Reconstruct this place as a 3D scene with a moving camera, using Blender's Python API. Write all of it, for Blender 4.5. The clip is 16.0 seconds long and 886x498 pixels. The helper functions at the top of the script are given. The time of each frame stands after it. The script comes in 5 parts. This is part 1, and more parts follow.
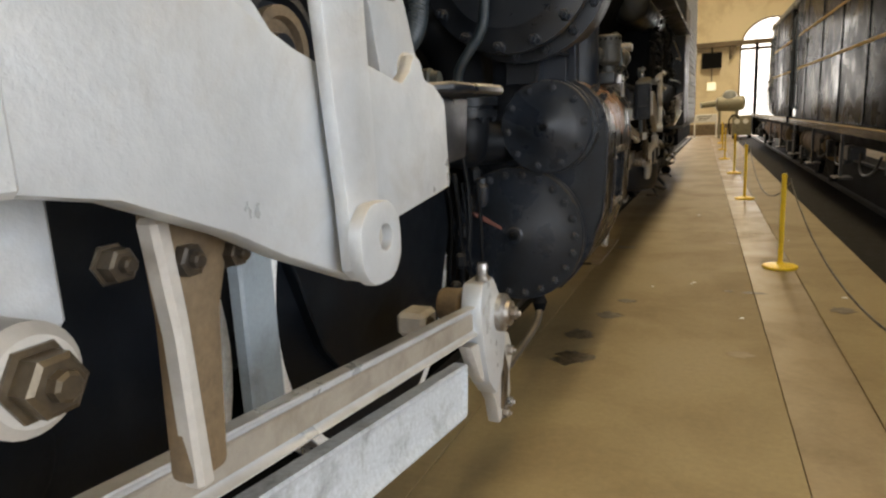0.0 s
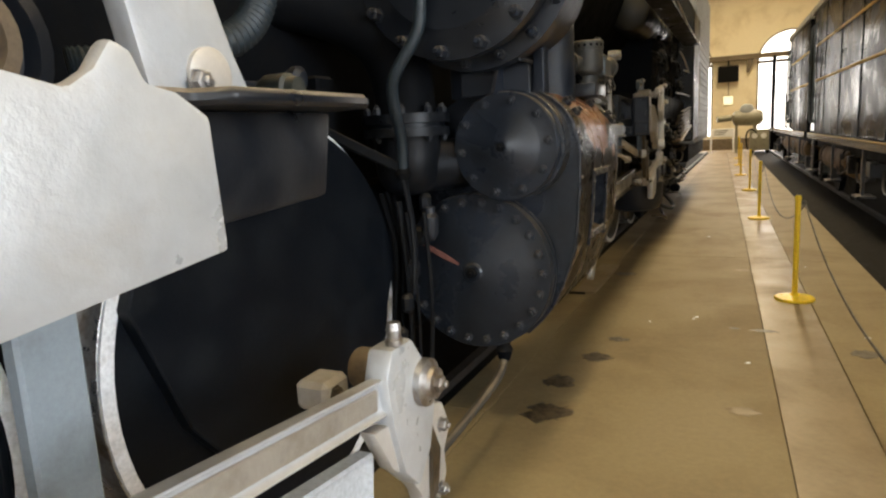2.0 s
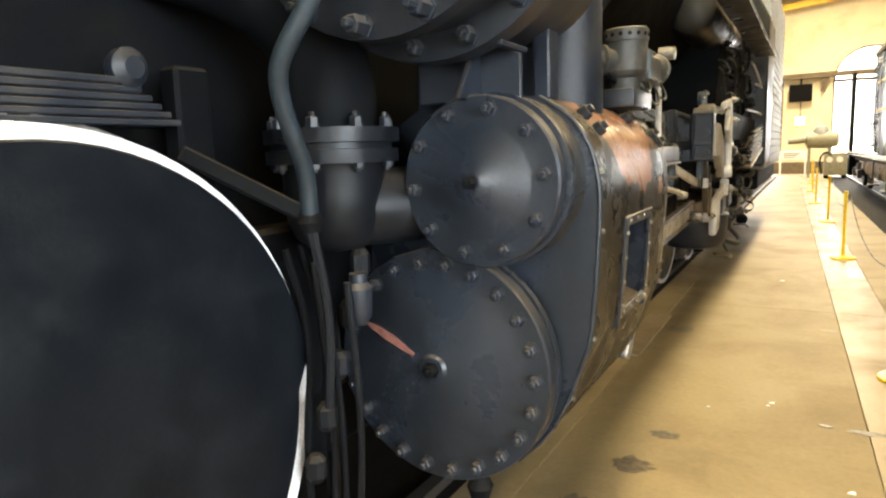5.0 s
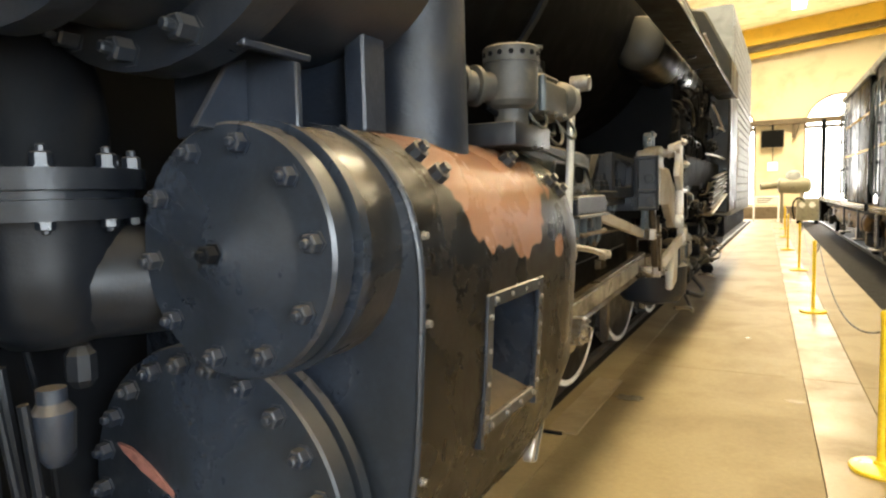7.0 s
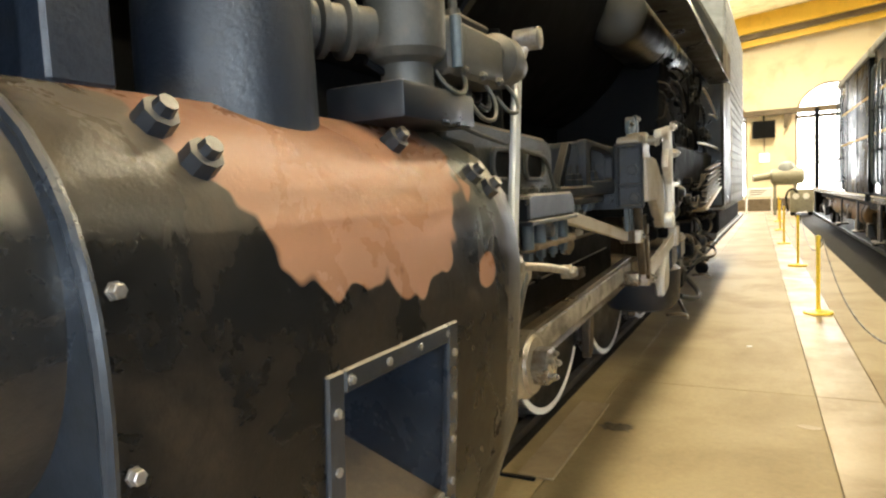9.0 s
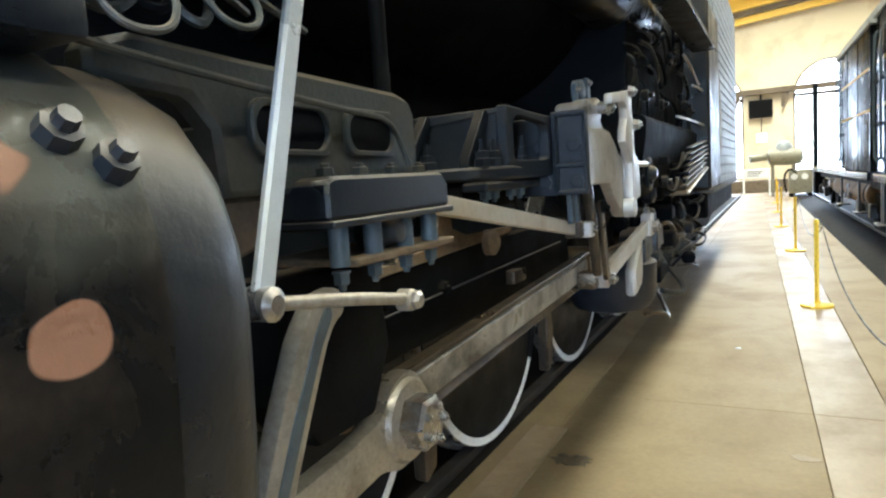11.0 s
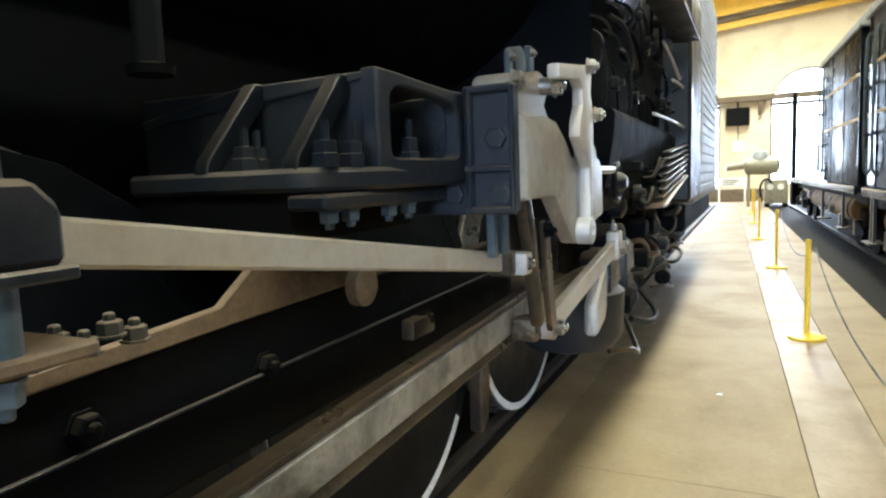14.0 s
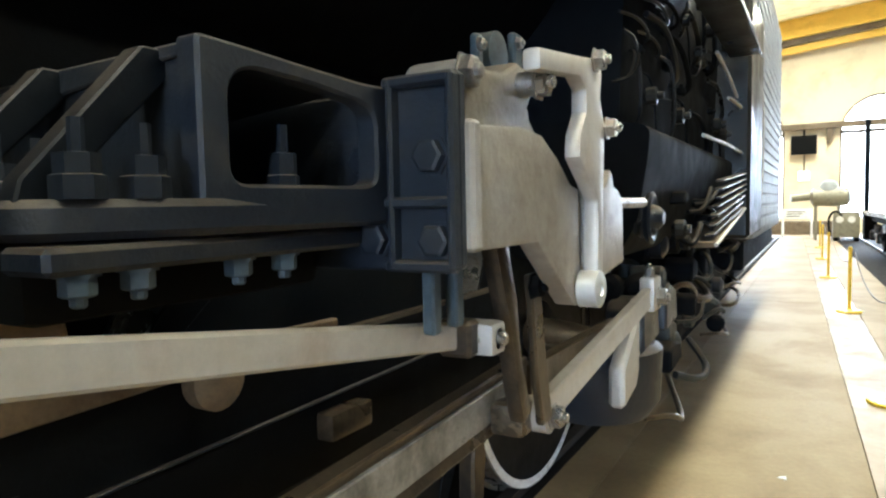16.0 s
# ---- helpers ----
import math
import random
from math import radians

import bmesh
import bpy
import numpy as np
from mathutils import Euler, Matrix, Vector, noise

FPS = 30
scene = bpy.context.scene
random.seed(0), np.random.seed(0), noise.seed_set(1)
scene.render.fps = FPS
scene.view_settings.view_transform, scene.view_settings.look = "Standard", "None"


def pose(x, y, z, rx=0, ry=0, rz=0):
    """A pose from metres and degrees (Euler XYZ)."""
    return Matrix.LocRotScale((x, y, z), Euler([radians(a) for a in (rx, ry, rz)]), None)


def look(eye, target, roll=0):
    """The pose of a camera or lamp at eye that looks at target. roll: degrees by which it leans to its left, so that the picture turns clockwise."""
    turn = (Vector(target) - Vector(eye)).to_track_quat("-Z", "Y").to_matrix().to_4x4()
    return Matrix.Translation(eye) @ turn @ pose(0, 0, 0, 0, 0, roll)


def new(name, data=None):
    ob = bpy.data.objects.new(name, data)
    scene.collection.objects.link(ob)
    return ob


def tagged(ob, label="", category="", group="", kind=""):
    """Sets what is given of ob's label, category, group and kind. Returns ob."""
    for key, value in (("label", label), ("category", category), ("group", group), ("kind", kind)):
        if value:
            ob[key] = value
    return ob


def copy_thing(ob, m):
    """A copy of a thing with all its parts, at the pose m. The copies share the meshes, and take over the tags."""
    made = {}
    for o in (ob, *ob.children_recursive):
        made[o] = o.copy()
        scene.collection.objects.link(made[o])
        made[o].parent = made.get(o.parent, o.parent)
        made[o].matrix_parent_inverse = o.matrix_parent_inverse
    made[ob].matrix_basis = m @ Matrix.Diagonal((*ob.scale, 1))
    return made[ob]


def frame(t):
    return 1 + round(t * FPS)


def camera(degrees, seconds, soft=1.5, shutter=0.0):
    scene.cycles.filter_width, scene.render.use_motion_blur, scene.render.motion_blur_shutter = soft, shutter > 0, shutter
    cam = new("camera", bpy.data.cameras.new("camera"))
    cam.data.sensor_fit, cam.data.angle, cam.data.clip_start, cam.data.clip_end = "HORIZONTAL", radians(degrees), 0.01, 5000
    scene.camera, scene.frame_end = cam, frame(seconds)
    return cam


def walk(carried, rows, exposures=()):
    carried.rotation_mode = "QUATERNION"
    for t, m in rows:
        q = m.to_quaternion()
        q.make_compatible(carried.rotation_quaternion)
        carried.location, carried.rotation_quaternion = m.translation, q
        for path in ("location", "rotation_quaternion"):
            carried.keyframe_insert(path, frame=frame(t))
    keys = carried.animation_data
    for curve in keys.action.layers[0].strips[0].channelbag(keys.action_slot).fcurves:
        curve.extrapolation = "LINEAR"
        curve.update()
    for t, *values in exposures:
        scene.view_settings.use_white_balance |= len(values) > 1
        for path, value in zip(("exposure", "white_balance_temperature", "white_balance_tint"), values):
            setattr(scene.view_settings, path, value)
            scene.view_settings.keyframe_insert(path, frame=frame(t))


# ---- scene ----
cam = camera(68.5, 16.0, soft=2.3)
PATH = [
    (0, (0.119, 0.704, 1.675), (-0.663, 2.503, 1.285), -2.9),
    (0.5, (0.094, 0.844, 1.684), (-0.602, 2.685, 1.324), -3.7),
    (1, (0.109, 0.994, 1.681), (-0.623, 2.824, 1.342), -3.8),
    (1.5, (0.19, 1.223, 1.694), (-0.653, 3.01, 1.384), -2.3),
    (2, (0.236, 1.417, 1.672), (-0.596, 3.203, 1.329), -3.1),
    (2.5, (0.217, 1.666, 1.682), (-0.587, 3.47, 1.362), -3.0),
    (3, (0.164, 1.884, 1.702), (-0.672, 3.682, 1.441), -3.8),
    (3.2, (0.144, 1.95, 1.683), (-0.671, 3.755, 1.406), -3.9),
    (5.3, (0.031, 2.828, 1.698), (-0.96, 4.543, 1.418), -1.8),
    (5.5, (0.007, 2.913, 1.709), (-0.952, 4.648, 1.453), -1.8),
    (6, (0.008, 3.079, 1.701), (-0.874, 4.855, 1.443), -2.8),
    (6.5, (0.095, 3.324, 1.702), (-0.817, 5.094, 1.513), -1.7),
    (7, (0.184, 3.555, 1.711), (-0.752, 5.314, 1.544), -1.4),
    (7.5, (0.181, 3.735, 1.703), (-0.819, 5.452, 1.475), -2.4),
    (8, (0.112, 3.971, 1.727), (-0.887, 5.697, 1.578), -2.0),
    (8.5, (0.079, 4.163, 1.718), (-0.861, 5.923, 1.576), -2.7),
    (8.7, (0.076, 4.245, 1.713), (-0.84, 6.015, 1.544), -2.7),
    (10.8, (0.153, 5.274, 1.662), (-0.815, 7.017, 1.51), -3.7),
    (11, (0.145, 5.36, 1.664), (-0.775, 7.124, 1.458), -3.9),
    (11.5, (0.161, 5.576, 1.656), (-0.749, 7.345, 1.451), -2.6),
    (12, (0.193, 5.844, 1.663), (-0.773, 7.587, 1.499), -1.3),
    (12.5, (0.162, 6.046, 1.651), (-0.775, 7.799, 1.426), -0.7),
    (13, (0.057, 6.25, 1.674), (-0.816, 8.041, 1.501), -1.2),
    (13.5, (-0.004, 6.368, 1.674), (-0.838, 8.173, 1.46), -1.9),
    (14, (-0.002, 6.486, 1.673), (-0.856, 8.282, 1.461), -2.2),
    (14.5, (0.013, 6.682, 1.673), (-0.949, 8.426, 1.496), -2.8),
    (15, (0.042, 6.851, 1.672), (-0.924, 8.592, 1.481), -2.2),
    (15.5, (0.026, 7.03, 1.667), (-0.9, 8.791, 1.459), -2.3),
    (16, (-0.038, 7.244, 1.692), (-1.034, 8.973, 1.561), -1.2),
]
EXPOSURE = [(0.0, -1.15, 6300, 12), (1.5, -1.08, 6300, 12), (3.0, 0.0, 6250, 10), (5.5, 0.58, 6250, 8), (8.5, 0.48, 6050, 7), (11.0, 0.47, 4650, 6), (16.0, 0.6, 4750, 6)]
walk(cam, [(t, look(eye, target, roll)) for t, eye, target, roll in PATH], EXPOSURE)

# ---- world and lights ----
def set_inputs(node, **kw):
    for k, v in kw.items():
        node.inputs[k.replace("_", " ")].default_value = v


world = bpy.data.worlds.new("sky")
scene.world = world
world.use_nodes = True
sky = world.node_tree.nodes.new("ShaderNodeTexSky")
sky.sky_type, sky.sun_disc, sky.sun_elevation, sky.sun_rotation = "NISHITA", False, radians(38), radians(60)
world.node_tree.links.new(sky.outputs[0], world.node_tree.nodes["Background"].inputs[0])
world.node_tree.nodes["Background"].inputs[1].default_value = 0.15


def area_lamp(name, m, size_x, size_y, watts, colour):
    data = bpy.data.lights.new(name, "AREA")
    data.shape, data.size, data.size_y, data.energy, data.color = "RECTANGLE", size_x, size_y, watts, colour
    ob = new(name, data)
    ob.matrix_world = m
    return ob


WARM, COOL = (1.0, 0.80, 0.48), (0.72, 0.86, 1.0)
BAYS = (0.5, 6.5, 12.5, 18.5, 24.5, 30.5, 36.5)
LAMP_X, LAMP_Z = 0.45, 9.75
# the last two are stronger, to brighten the end wall
for yy in BAYS:
    area_lamp("bay_lamp", pose(LAMP_X, yy, LAMP_Z - 0.1), 0.9, 3.0, 1500 if yy > 36 else 700 if yy > 30 else 430, WARM)
# unseen second row over the far aisle beyond the cars, added as fill
ADDED_BAYS = (3.5, 9.5, 15.5, 21.5)
for yy in ADDED_BAYS:
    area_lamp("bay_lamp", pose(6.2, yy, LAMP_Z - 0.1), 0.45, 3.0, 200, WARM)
# daylight in the far windows; the cool pair is added fill at unseen openings
area_lamp("daylight", pose(2.7, 43.6, 3.5, -90), 3.2, 5.5, 700, (1.0, 0.97, 0.92))
area_lamp("daylight", pose(-3.2, 43.6, 3.5, -90), 3.2, 5.5, 350, (1.0, 0.97, 0.92))
area_lamp("daylight", pose(2.5, -6.9, 2.9, 90), 3.2, 4.6, 380, COOL)
area_lamp("daylight", pose(9.3, -1.5, 3.4, 0, 90), 5.0, 6.5, 1300, COOL)

# ---- materials ----
def mat(name, base, rough=0.6, metal=0.0, second=None, amount=0.5, scale=6.0, bump=0.15, fine=60.0, spec=0.5, spread=0.08, coat=0.0, dust=0.0, vary=0.2):
    """Painted or bare surface: two scales of variation in colour, gloss and relief."""
    m = bpy.data.materials.new(name)
    m.use_nodes = True
    nt = m.node_tree
    nd, ln = nt.nodes, nt.links
    bsdf = nd["Principled BSDF"]
    tc = nd.new("ShaderNodeTexCoord")
    n1 = nd.new("ShaderNodeTexNoise")
    set_inputs(n1, Scale=scale, Detail=8.0, Roughness=0.62, Distortion=0.4)
    n2 = nd.new("ShaderNodeTexNoise")
    set_inputs(n2, Scale=fine, Detail=5.0, Roughness=0.7)
    geo = nd.new("ShaderNodeNewGeometry")
    for n in (n1, n2):
        ln.new(geo.outputs["Position"], n.inputs["Vector"])
    ramp = nd.new("ShaderNodeValToRGB")
    ramp.color_ramp.elements[0].position = 0.62 - 0.35 * amount
    ramp.color_ramp.elements[1].position = min(0.98, 0.62 - 0.35 * amount + 0.22)
    b2 = second if second else tuple(c * 0.6 for c in base)
    ramp.color_ramp.elements[0].color = (*base, 1)
    ramp.color_ramp.elements[1].color = (*b2, 1)
    ln.new(n1.outputs[0], ramp.inputs[0])
    hsv = nd.new("ShaderNodeHueSaturation")
    mr = nd.new("ShaderNodeMapRange")
    set_inputs(mr, From_Min=0.3, From_Max=0.7, To_Min=1 - vary, To_Max=1 + vary)
    ln.new(n2.outputs[0], mr.inputs[0])
    ln.new(mr.outputs[0], hsv.inputs["Value"])
    ln.new(ramp.outputs[0], hsv.inputs["Color"])
    colour = hsv.outputs[0]
    if dust:
        # dust that has settled on faces that look up
        sep = nd.new("ShaderNodeSeparateXYZ")
        ln.new(geo.outputs["Normal"], sep.inputs[0])
        lying = nd.new("ShaderNodeMapRange")
        lying.interpolation_type = "SMOOTHSTEP"
        set_inputs(lying, From_Min=0.25, From_Max=0.95, To_Min=0.0, To_Max=dust)
        ln.new(sep.outputs["Z"], lying.inputs[0])
        patchy = nd.new("ShaderNodeMapRange")
        set_inputs(patchy, From_Min=0.3, From_Max=0.65, To_Min=0.35, To_Max=1.0)
        ln.new(n1.outputs[0], patchy.inputs[0])
        amt = nd.new("ShaderNodeMath")
        amt.operation = "MULTIPLY"
        ln.new(lying.outputs[0], amt.inputs[0])
        ln.new(patchy.outputs[0], amt.inputs[1])
        mixd = nd.new("ShaderNodeMix")
        mixd.data_type = "RGBA"
        for s in mixd.inputs:
            if s.name == "B" and s.type == "RGBA":
                s.default_value = (0.24, 0.185, 0.12, 1)
            if s.name == "A" and s.type == "RGBA":
                ln.new(colour, s)
            if s.name == "Factor" and s.type == "VALUE":
                ln.new(amt.outputs[0], s)
        colour = [s for s in mixd.outputs if s.type == "RGBA"][0]
    ln.new(colour, bsdf.inputs["Base Color"])
    rr = nd.new("ShaderNodeMapRange")
    set_inputs(rr, From_Min=0.3, From_Max=0.7, To_Min=max(0.05, rough - spread * 1.6), To_Max=min(1.0, rough + spread * 1.6))
    ln.new(n1.outputs[0], rr.inputs[0])
    ln.new(rr.outputs[0], bsdf.inputs["Roughness"])
    set_inputs(bsdf, Metallic=metal)
    bsdf.inputs["Specular IOR Level"].default_value = spec
    bsdf.inputs["Coat Weight"].default_value = coat
    if bump:
        add = nd.new("ShaderNodeMath")
        add.operation = "ADD"
        ln.new(n1.outputs[0], add.inputs[0])
        ln.new(n2.outputs[0], add.inputs[1])
        bp = nd.new("ShaderNodeBump")
        set_inputs(bp, Strength=bump, Distance=0.01)
        ln.new(add.outputs[0], bp.inputs["Height"])
        ln.new(bp.outputs[0], bsdf.inputs["Normal"])
    return m


def glow(name, colour, strength):
    m = bpy.data.materials.new(name)
    m.use_nodes = True
    b = m.node_tree.nodes["Principled BSDF"]
    b.inputs["Base Color"].default_value = (*colour, 1)
    b.inputs["Emission Color"].default_value = (*colour, 1)
    b.inputs["Emission Strength"].default_value = strength
    return m


BLACK = mat("black engine paint", (0.008, 0.010, 0.014), 0.36, second=(0.02, 0.021, 0.023), amount=0.35, scale=4.5, bump=0.12, fine=90, dust=0.55)
# colour and gloss sunk very low, so shaded inner parts stay black
SHADESOOT = mat("sooty steel with shade in its colour", (0.0035, 0.004, 0.005), 0.7, second=(0.008, 0.0075, 0.007), amount=0.3, scale=5, bump=0.15, spec=0.08, dust=0.2)
GREY = mat("dark grey primer", (0.018, 0.022, 0.030), 0.33, second=(0.008, 0.010, 0.013), amount=0.55, scale=3.5, bump=0.1, dust=0.5, spread=0.12, vary=0.3)
IRON = mat("dark blue black iron", (0.011, 0.0145, 0.022), 0.44, second=(0.032, 0.03, 0.027), amount=0.3, scale=6, bump=0.25, dust=0.35)
WHEELPAINT = mat("black wheel paint", (0.0038, 0.0052, 0.0078), 0.42, second=(0.007, 0.009, 0.012), amount=0.42, scale=5, bump=0.14, dust=0.15, spec=0.17)
GLOSSBLACK = mat("oily black paint", (0.005, 0.006, 0.008), 0.4, second=(0.009, 0.010, 0.012), amount=0.4, scale=5, bump=0.12, dust=0.2, spread=0.08, spec=0.25)
REARCASE = mat("dusty black casing", (0.009, 0.011, 0.015), 0.34, second=(0.02, 0.02, 0.02), amount=0.35, scale=4, bump=0.15, dust=0.95, spread=0.12)
HOSE = mat("dark blue grey hose", (0.018, 0.027, 0.034), 0.45, second=(0.012, 0.017, 0.021), amount=0.4, scale=12, bump=0.15)
DUSTY = mat("dusty black fitting", (0.035, 0.035, 0.032), 0.5, second=(0.08, 0.07, 0.055), amount=0.4, scale=9, bump=0.2, dust=0.8)
FIREBOX = mat("dusty black lagging", (0.008, 0.0078, 0.0065), 0.42, second=(0.022, 0.019, 0.013), amount=0.4, scale=3.0, bump=0.2, dust=0.4, spread=0.14, spec=0.35)
PALEROD = mat("pale blue grey paint", (0.46, 0.49, 0.52), 0.5, second=(0.22, 0.22, 0.22), amount=0.35, scale=5, bump=0.2)
CASTING = mat("grey green casting", (0.023, 0.026, 0.022), 0.52, second=(0.055, 0.045, 0.03), amount=0.4, scale=5, bump=0.25, dust=0.6)
SILVER = mat("aluminium paint", (0.55, 0.57, 0.59), 0.40, metal=0.35, second=(0.46, 0.45, 0.43), amount=0.3, scale=2.6, bump=0.45, fine=10, dust=0.55, spread=0.14, vary=0.07)
OLDSILVER = mat("dusty aluminium paint", (0.50, 0.475, 0.435), 0.5, metal=0.25, second=(0.42, 0.36, 0.29), amount=0.3, scale=3, bump=0.12, fine=30, dust=0.45, vary=0.08)
TANSILVER = mat("tan dusted aluminium paint", (0.35, 0.32, 0.275), 0.46, metal=0.25, second=(0.24, 0.205, 0.16), amount=0.42, scale=4, bump=0.4, fine=28, dust=0.5, vary=0.08)
STEEL = mat("worn bare steel", (0.42, 0.41, 0.40), 0.32, metal=0.85, second=(0.20, 0.15, 0.10), amount=0.4, scale=9, bump=0.2, dust=0.2)
RODMETAL = mat("oily rod steel", (0.125, 0.096, 0.060), 0.36, metal=0.6, second=(0.045, 0.036, 0.028), amount=0.55, scale=3.2, bump=0.15, dust=0.45)
# pale and dark patches: highlights and shadows of the flute, as colour
FLUTELIGHT = mat("rod flute with light and shade patches", (0.25, 0.235, 0.21), 0.36, second=(0.025, 0.022, 0.018), amount=0.62, scale=3.4, bump=0.1)
MAINROD = mat("worn pale rod steel", (0.34, 0.31, 0.26), 0.38, metal=0.5, second=(0.17, 0.145, 0.11), amount=0.4, scale=4, bump=0.12, dust=0.3)
STRAP = mat("pale blue grey strap paint", (0.27, 0.31, 0.34), 0.5, second=(0.2, 0.22, 0.23), amount=0.35, scale=5, bump=0.15, vary=0.08)
WHITE = mat("white rim paint", (0.78, 0.79, 0.80), 0.5, second=(0.55, 0.53, 0.5), amount=0.25, scale=9, bump=0.1)
TAN = mat("dusty tan steel", (0.155, 0.108, 0.060), 0.7, second=(0.09, 0.068, 0.046), amount=0.45, scale=6, bump=0.25, dust=0.35)
PIPE = mat("blue grey pipe", (0.065, 0.085, 0.10), 0.5, second=(0.06, 0.07, 0.08), amount=0.4, scale=10, bump=0.1, dust=0.4)
YELLOW = mat("yellow enamel", (0.80, 0.56, 0.02), 0.35, second=(0.62, 0.42, 0.03), amount=0.25, scale=14, bump=0.1)
PRIMER = mat("red primer", (0.20, 0.08, 0.06), 0.7, amount=0.4, scale=30)
RAIL = mat("grimy rail steel", (0.022, 0.019, 0.016), 0.6, second=(0.05, 0.035, 0.022), amount=0.4, scale=6, bump=0.2)
CINDER = mat("oily cinder", (0.011, 0.010, 0.009), 0.85, second=(0.022, 0.018, 0.014), amount=0.45, scale=7, bump=0.5, fine=45, spec=0.1)
CHAIN = mat("chain steel", (0.20, 0.19, 0.18), 0.5, metal=0.7)
CARBLACK = mat("glossy car enamel", (0.006, 0.008, 0.011), 0.17, second=(0.011, 0.013, 0.017), amount=0.4, scale=2, bump=0.012, fine=12, spread=0.05, spec=0.1)
CARSIDE = mat("aged dark car enamel", (0.005, 0.0065, 0.009), 0.28, second=(0.009, 0.011, 0.014), amount=0.45, scale=1.6, bump=0.03, fine=14, spread=0.1, spec=0.02)
CARROOF = mat("car roof paint", (0.30, 0.30, 0.28), 0.6, amount=0.3, scale=3)
GOLD = mat("gold striping", (0.60, 0.40, 0.10), 0.45, amount=0.3, scale=30)
RUSTBAND = mat("rusty brown frame", (0.20, 0.13, 0.06), 0.7, amount=0.5, scale=4)
GLASS = mat("dark window glass", (0.006, 0.008, 0.011), 0.24, amount=0.2, scale=2, bump=0.006, fine=8, spread=0.02, spec=0.08)
TENDER = mat("grey paint", (0.26, 0.28, 0.30), 0.55, second=(0.17, 0.175, 0.18), amount=0.3, scale=3, vary=0.08)
FLOOR = mat("worn concrete", (0.26, 0.198, 0.100), 0.60, second=(0.205, 0.150, 0.076), amount=0.52, scale=1.1, bump=0.05, fine=26, spread=0.05, spec=0.3, vary=0.09)
FLOOR2 = mat("paler concrete strip", (0.275, 0.207, 0.122), 0.42, second=(0.20, 0.148, 0.082), amount=0.45, scale=1.4, bump=0.06, fine=26, spread=0.10, spec=0.3, vary=0.09)
JOINT = mat("dirt joint", (0.13, 0.095, 0.055), 0.9)
STAIN = mat("oil stain", (0.10, 0.072, 0.040), 0.4, second=(0.05, 0.036, 0.021), amount=0.6, scale=24)
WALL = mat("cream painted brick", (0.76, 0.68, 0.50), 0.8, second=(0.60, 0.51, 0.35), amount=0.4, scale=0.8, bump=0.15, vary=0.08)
# darker copy of the wall colour, set by how much fill it bounces
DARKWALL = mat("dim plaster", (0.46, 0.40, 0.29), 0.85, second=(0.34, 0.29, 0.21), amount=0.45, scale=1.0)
ROOF = mat("roof boards", (0.80, 0.66, 0.32), 0.8, second=(0.62, 0.48, 0.20), amount=0.45, scale=2)
BEAMYELLOW = mat("yellow crane paint", (0.80, 0.52, 0.03), 0.5, second=(0.66, 0.42, 0.03), amount=0.3, scale=3)
BEAMDARK = mat("brown steel beam", (0.13, 0.10, 0.065), 0.7, amount=0.4, scale=3)
GREENMACH = mat("grey green machine paint", (0.23, 0.22, 0.165), 0.5, amount=0.3, scale=6)
DAY = glow("daylit sky beyond", (1.0, 0.97, 0.92), 5.4)
SIGNLIT = glow("lit sign", (1.0, 0.95, 0.65), 1.5)
LAMPFACE = glow("lamp face", (1.0, 0.84, 0.55), 8.0)

# ---- building helpers ----
def part(name, bm, material, parent=None, label="", smooth=0.6):
    me = bpy.data.meshes.new(name)
    bmesh.ops.recalc_face_normals(bm, faces=bm.faces)
    bm.to_mesh(me)
    bm.free()
    if smooth:
        for p in me.polygons:
            p.use_smooth = True
        me.set_sharp_from_angle(angle=smooth)
    me.materials.append(material)
    ob = new(name, me)
    if parent:
        attach(ob, parent)
    if label:
        tagged(ob, label)
    return ob


def attach(ob, parent):
    """Hang ob under parent with its coordinates still those of the world."""
    ob.parent = parent
    if parent.type == "EMPTY":
        ob.matrix_parent_inverse = Matrix.Translation(-parent.location)
    return ob


def thing(name, label, category, group="", at=(0, 0, 0)):
    ob = new(name)
    ob.location = at
    ob.empty_display_size = 0.1
    return tagged(ob, label, category, group)


def solid(ob, label, kind="structure"):
    return tagged(ob, label, kind=kind)


def rounded(bm, width, segments=1, angle=0.7):
    edges = [e for e in bm.edges if len(e.link_faces) == 2 and e.calc_face_angle(0) > angle]
    if width and edges:
        bmesh.ops.bevel(bm, geom=edges, offset=width, segments=segments, affect="EDGES", clamp_overlap=True, profile=0.6)
    return bm


def box(x0, x1, y0, y1, z0, z1, bev=0.006, segs=1, bm=None):
    own = bm is None
    bm = bm or bmesh.new()
    r = bmesh.ops.create_cube(bm, size=1.0, matrix=Matrix.LocRotScale(((x0 + x1) / 2, (y0 + y1) / 2, (z0 + z1) / 2), None, (x1 - x0, y1 - y0, z1 - z0)))
    if own and bev:
        rounded(bm, bev, segs)
    return bm


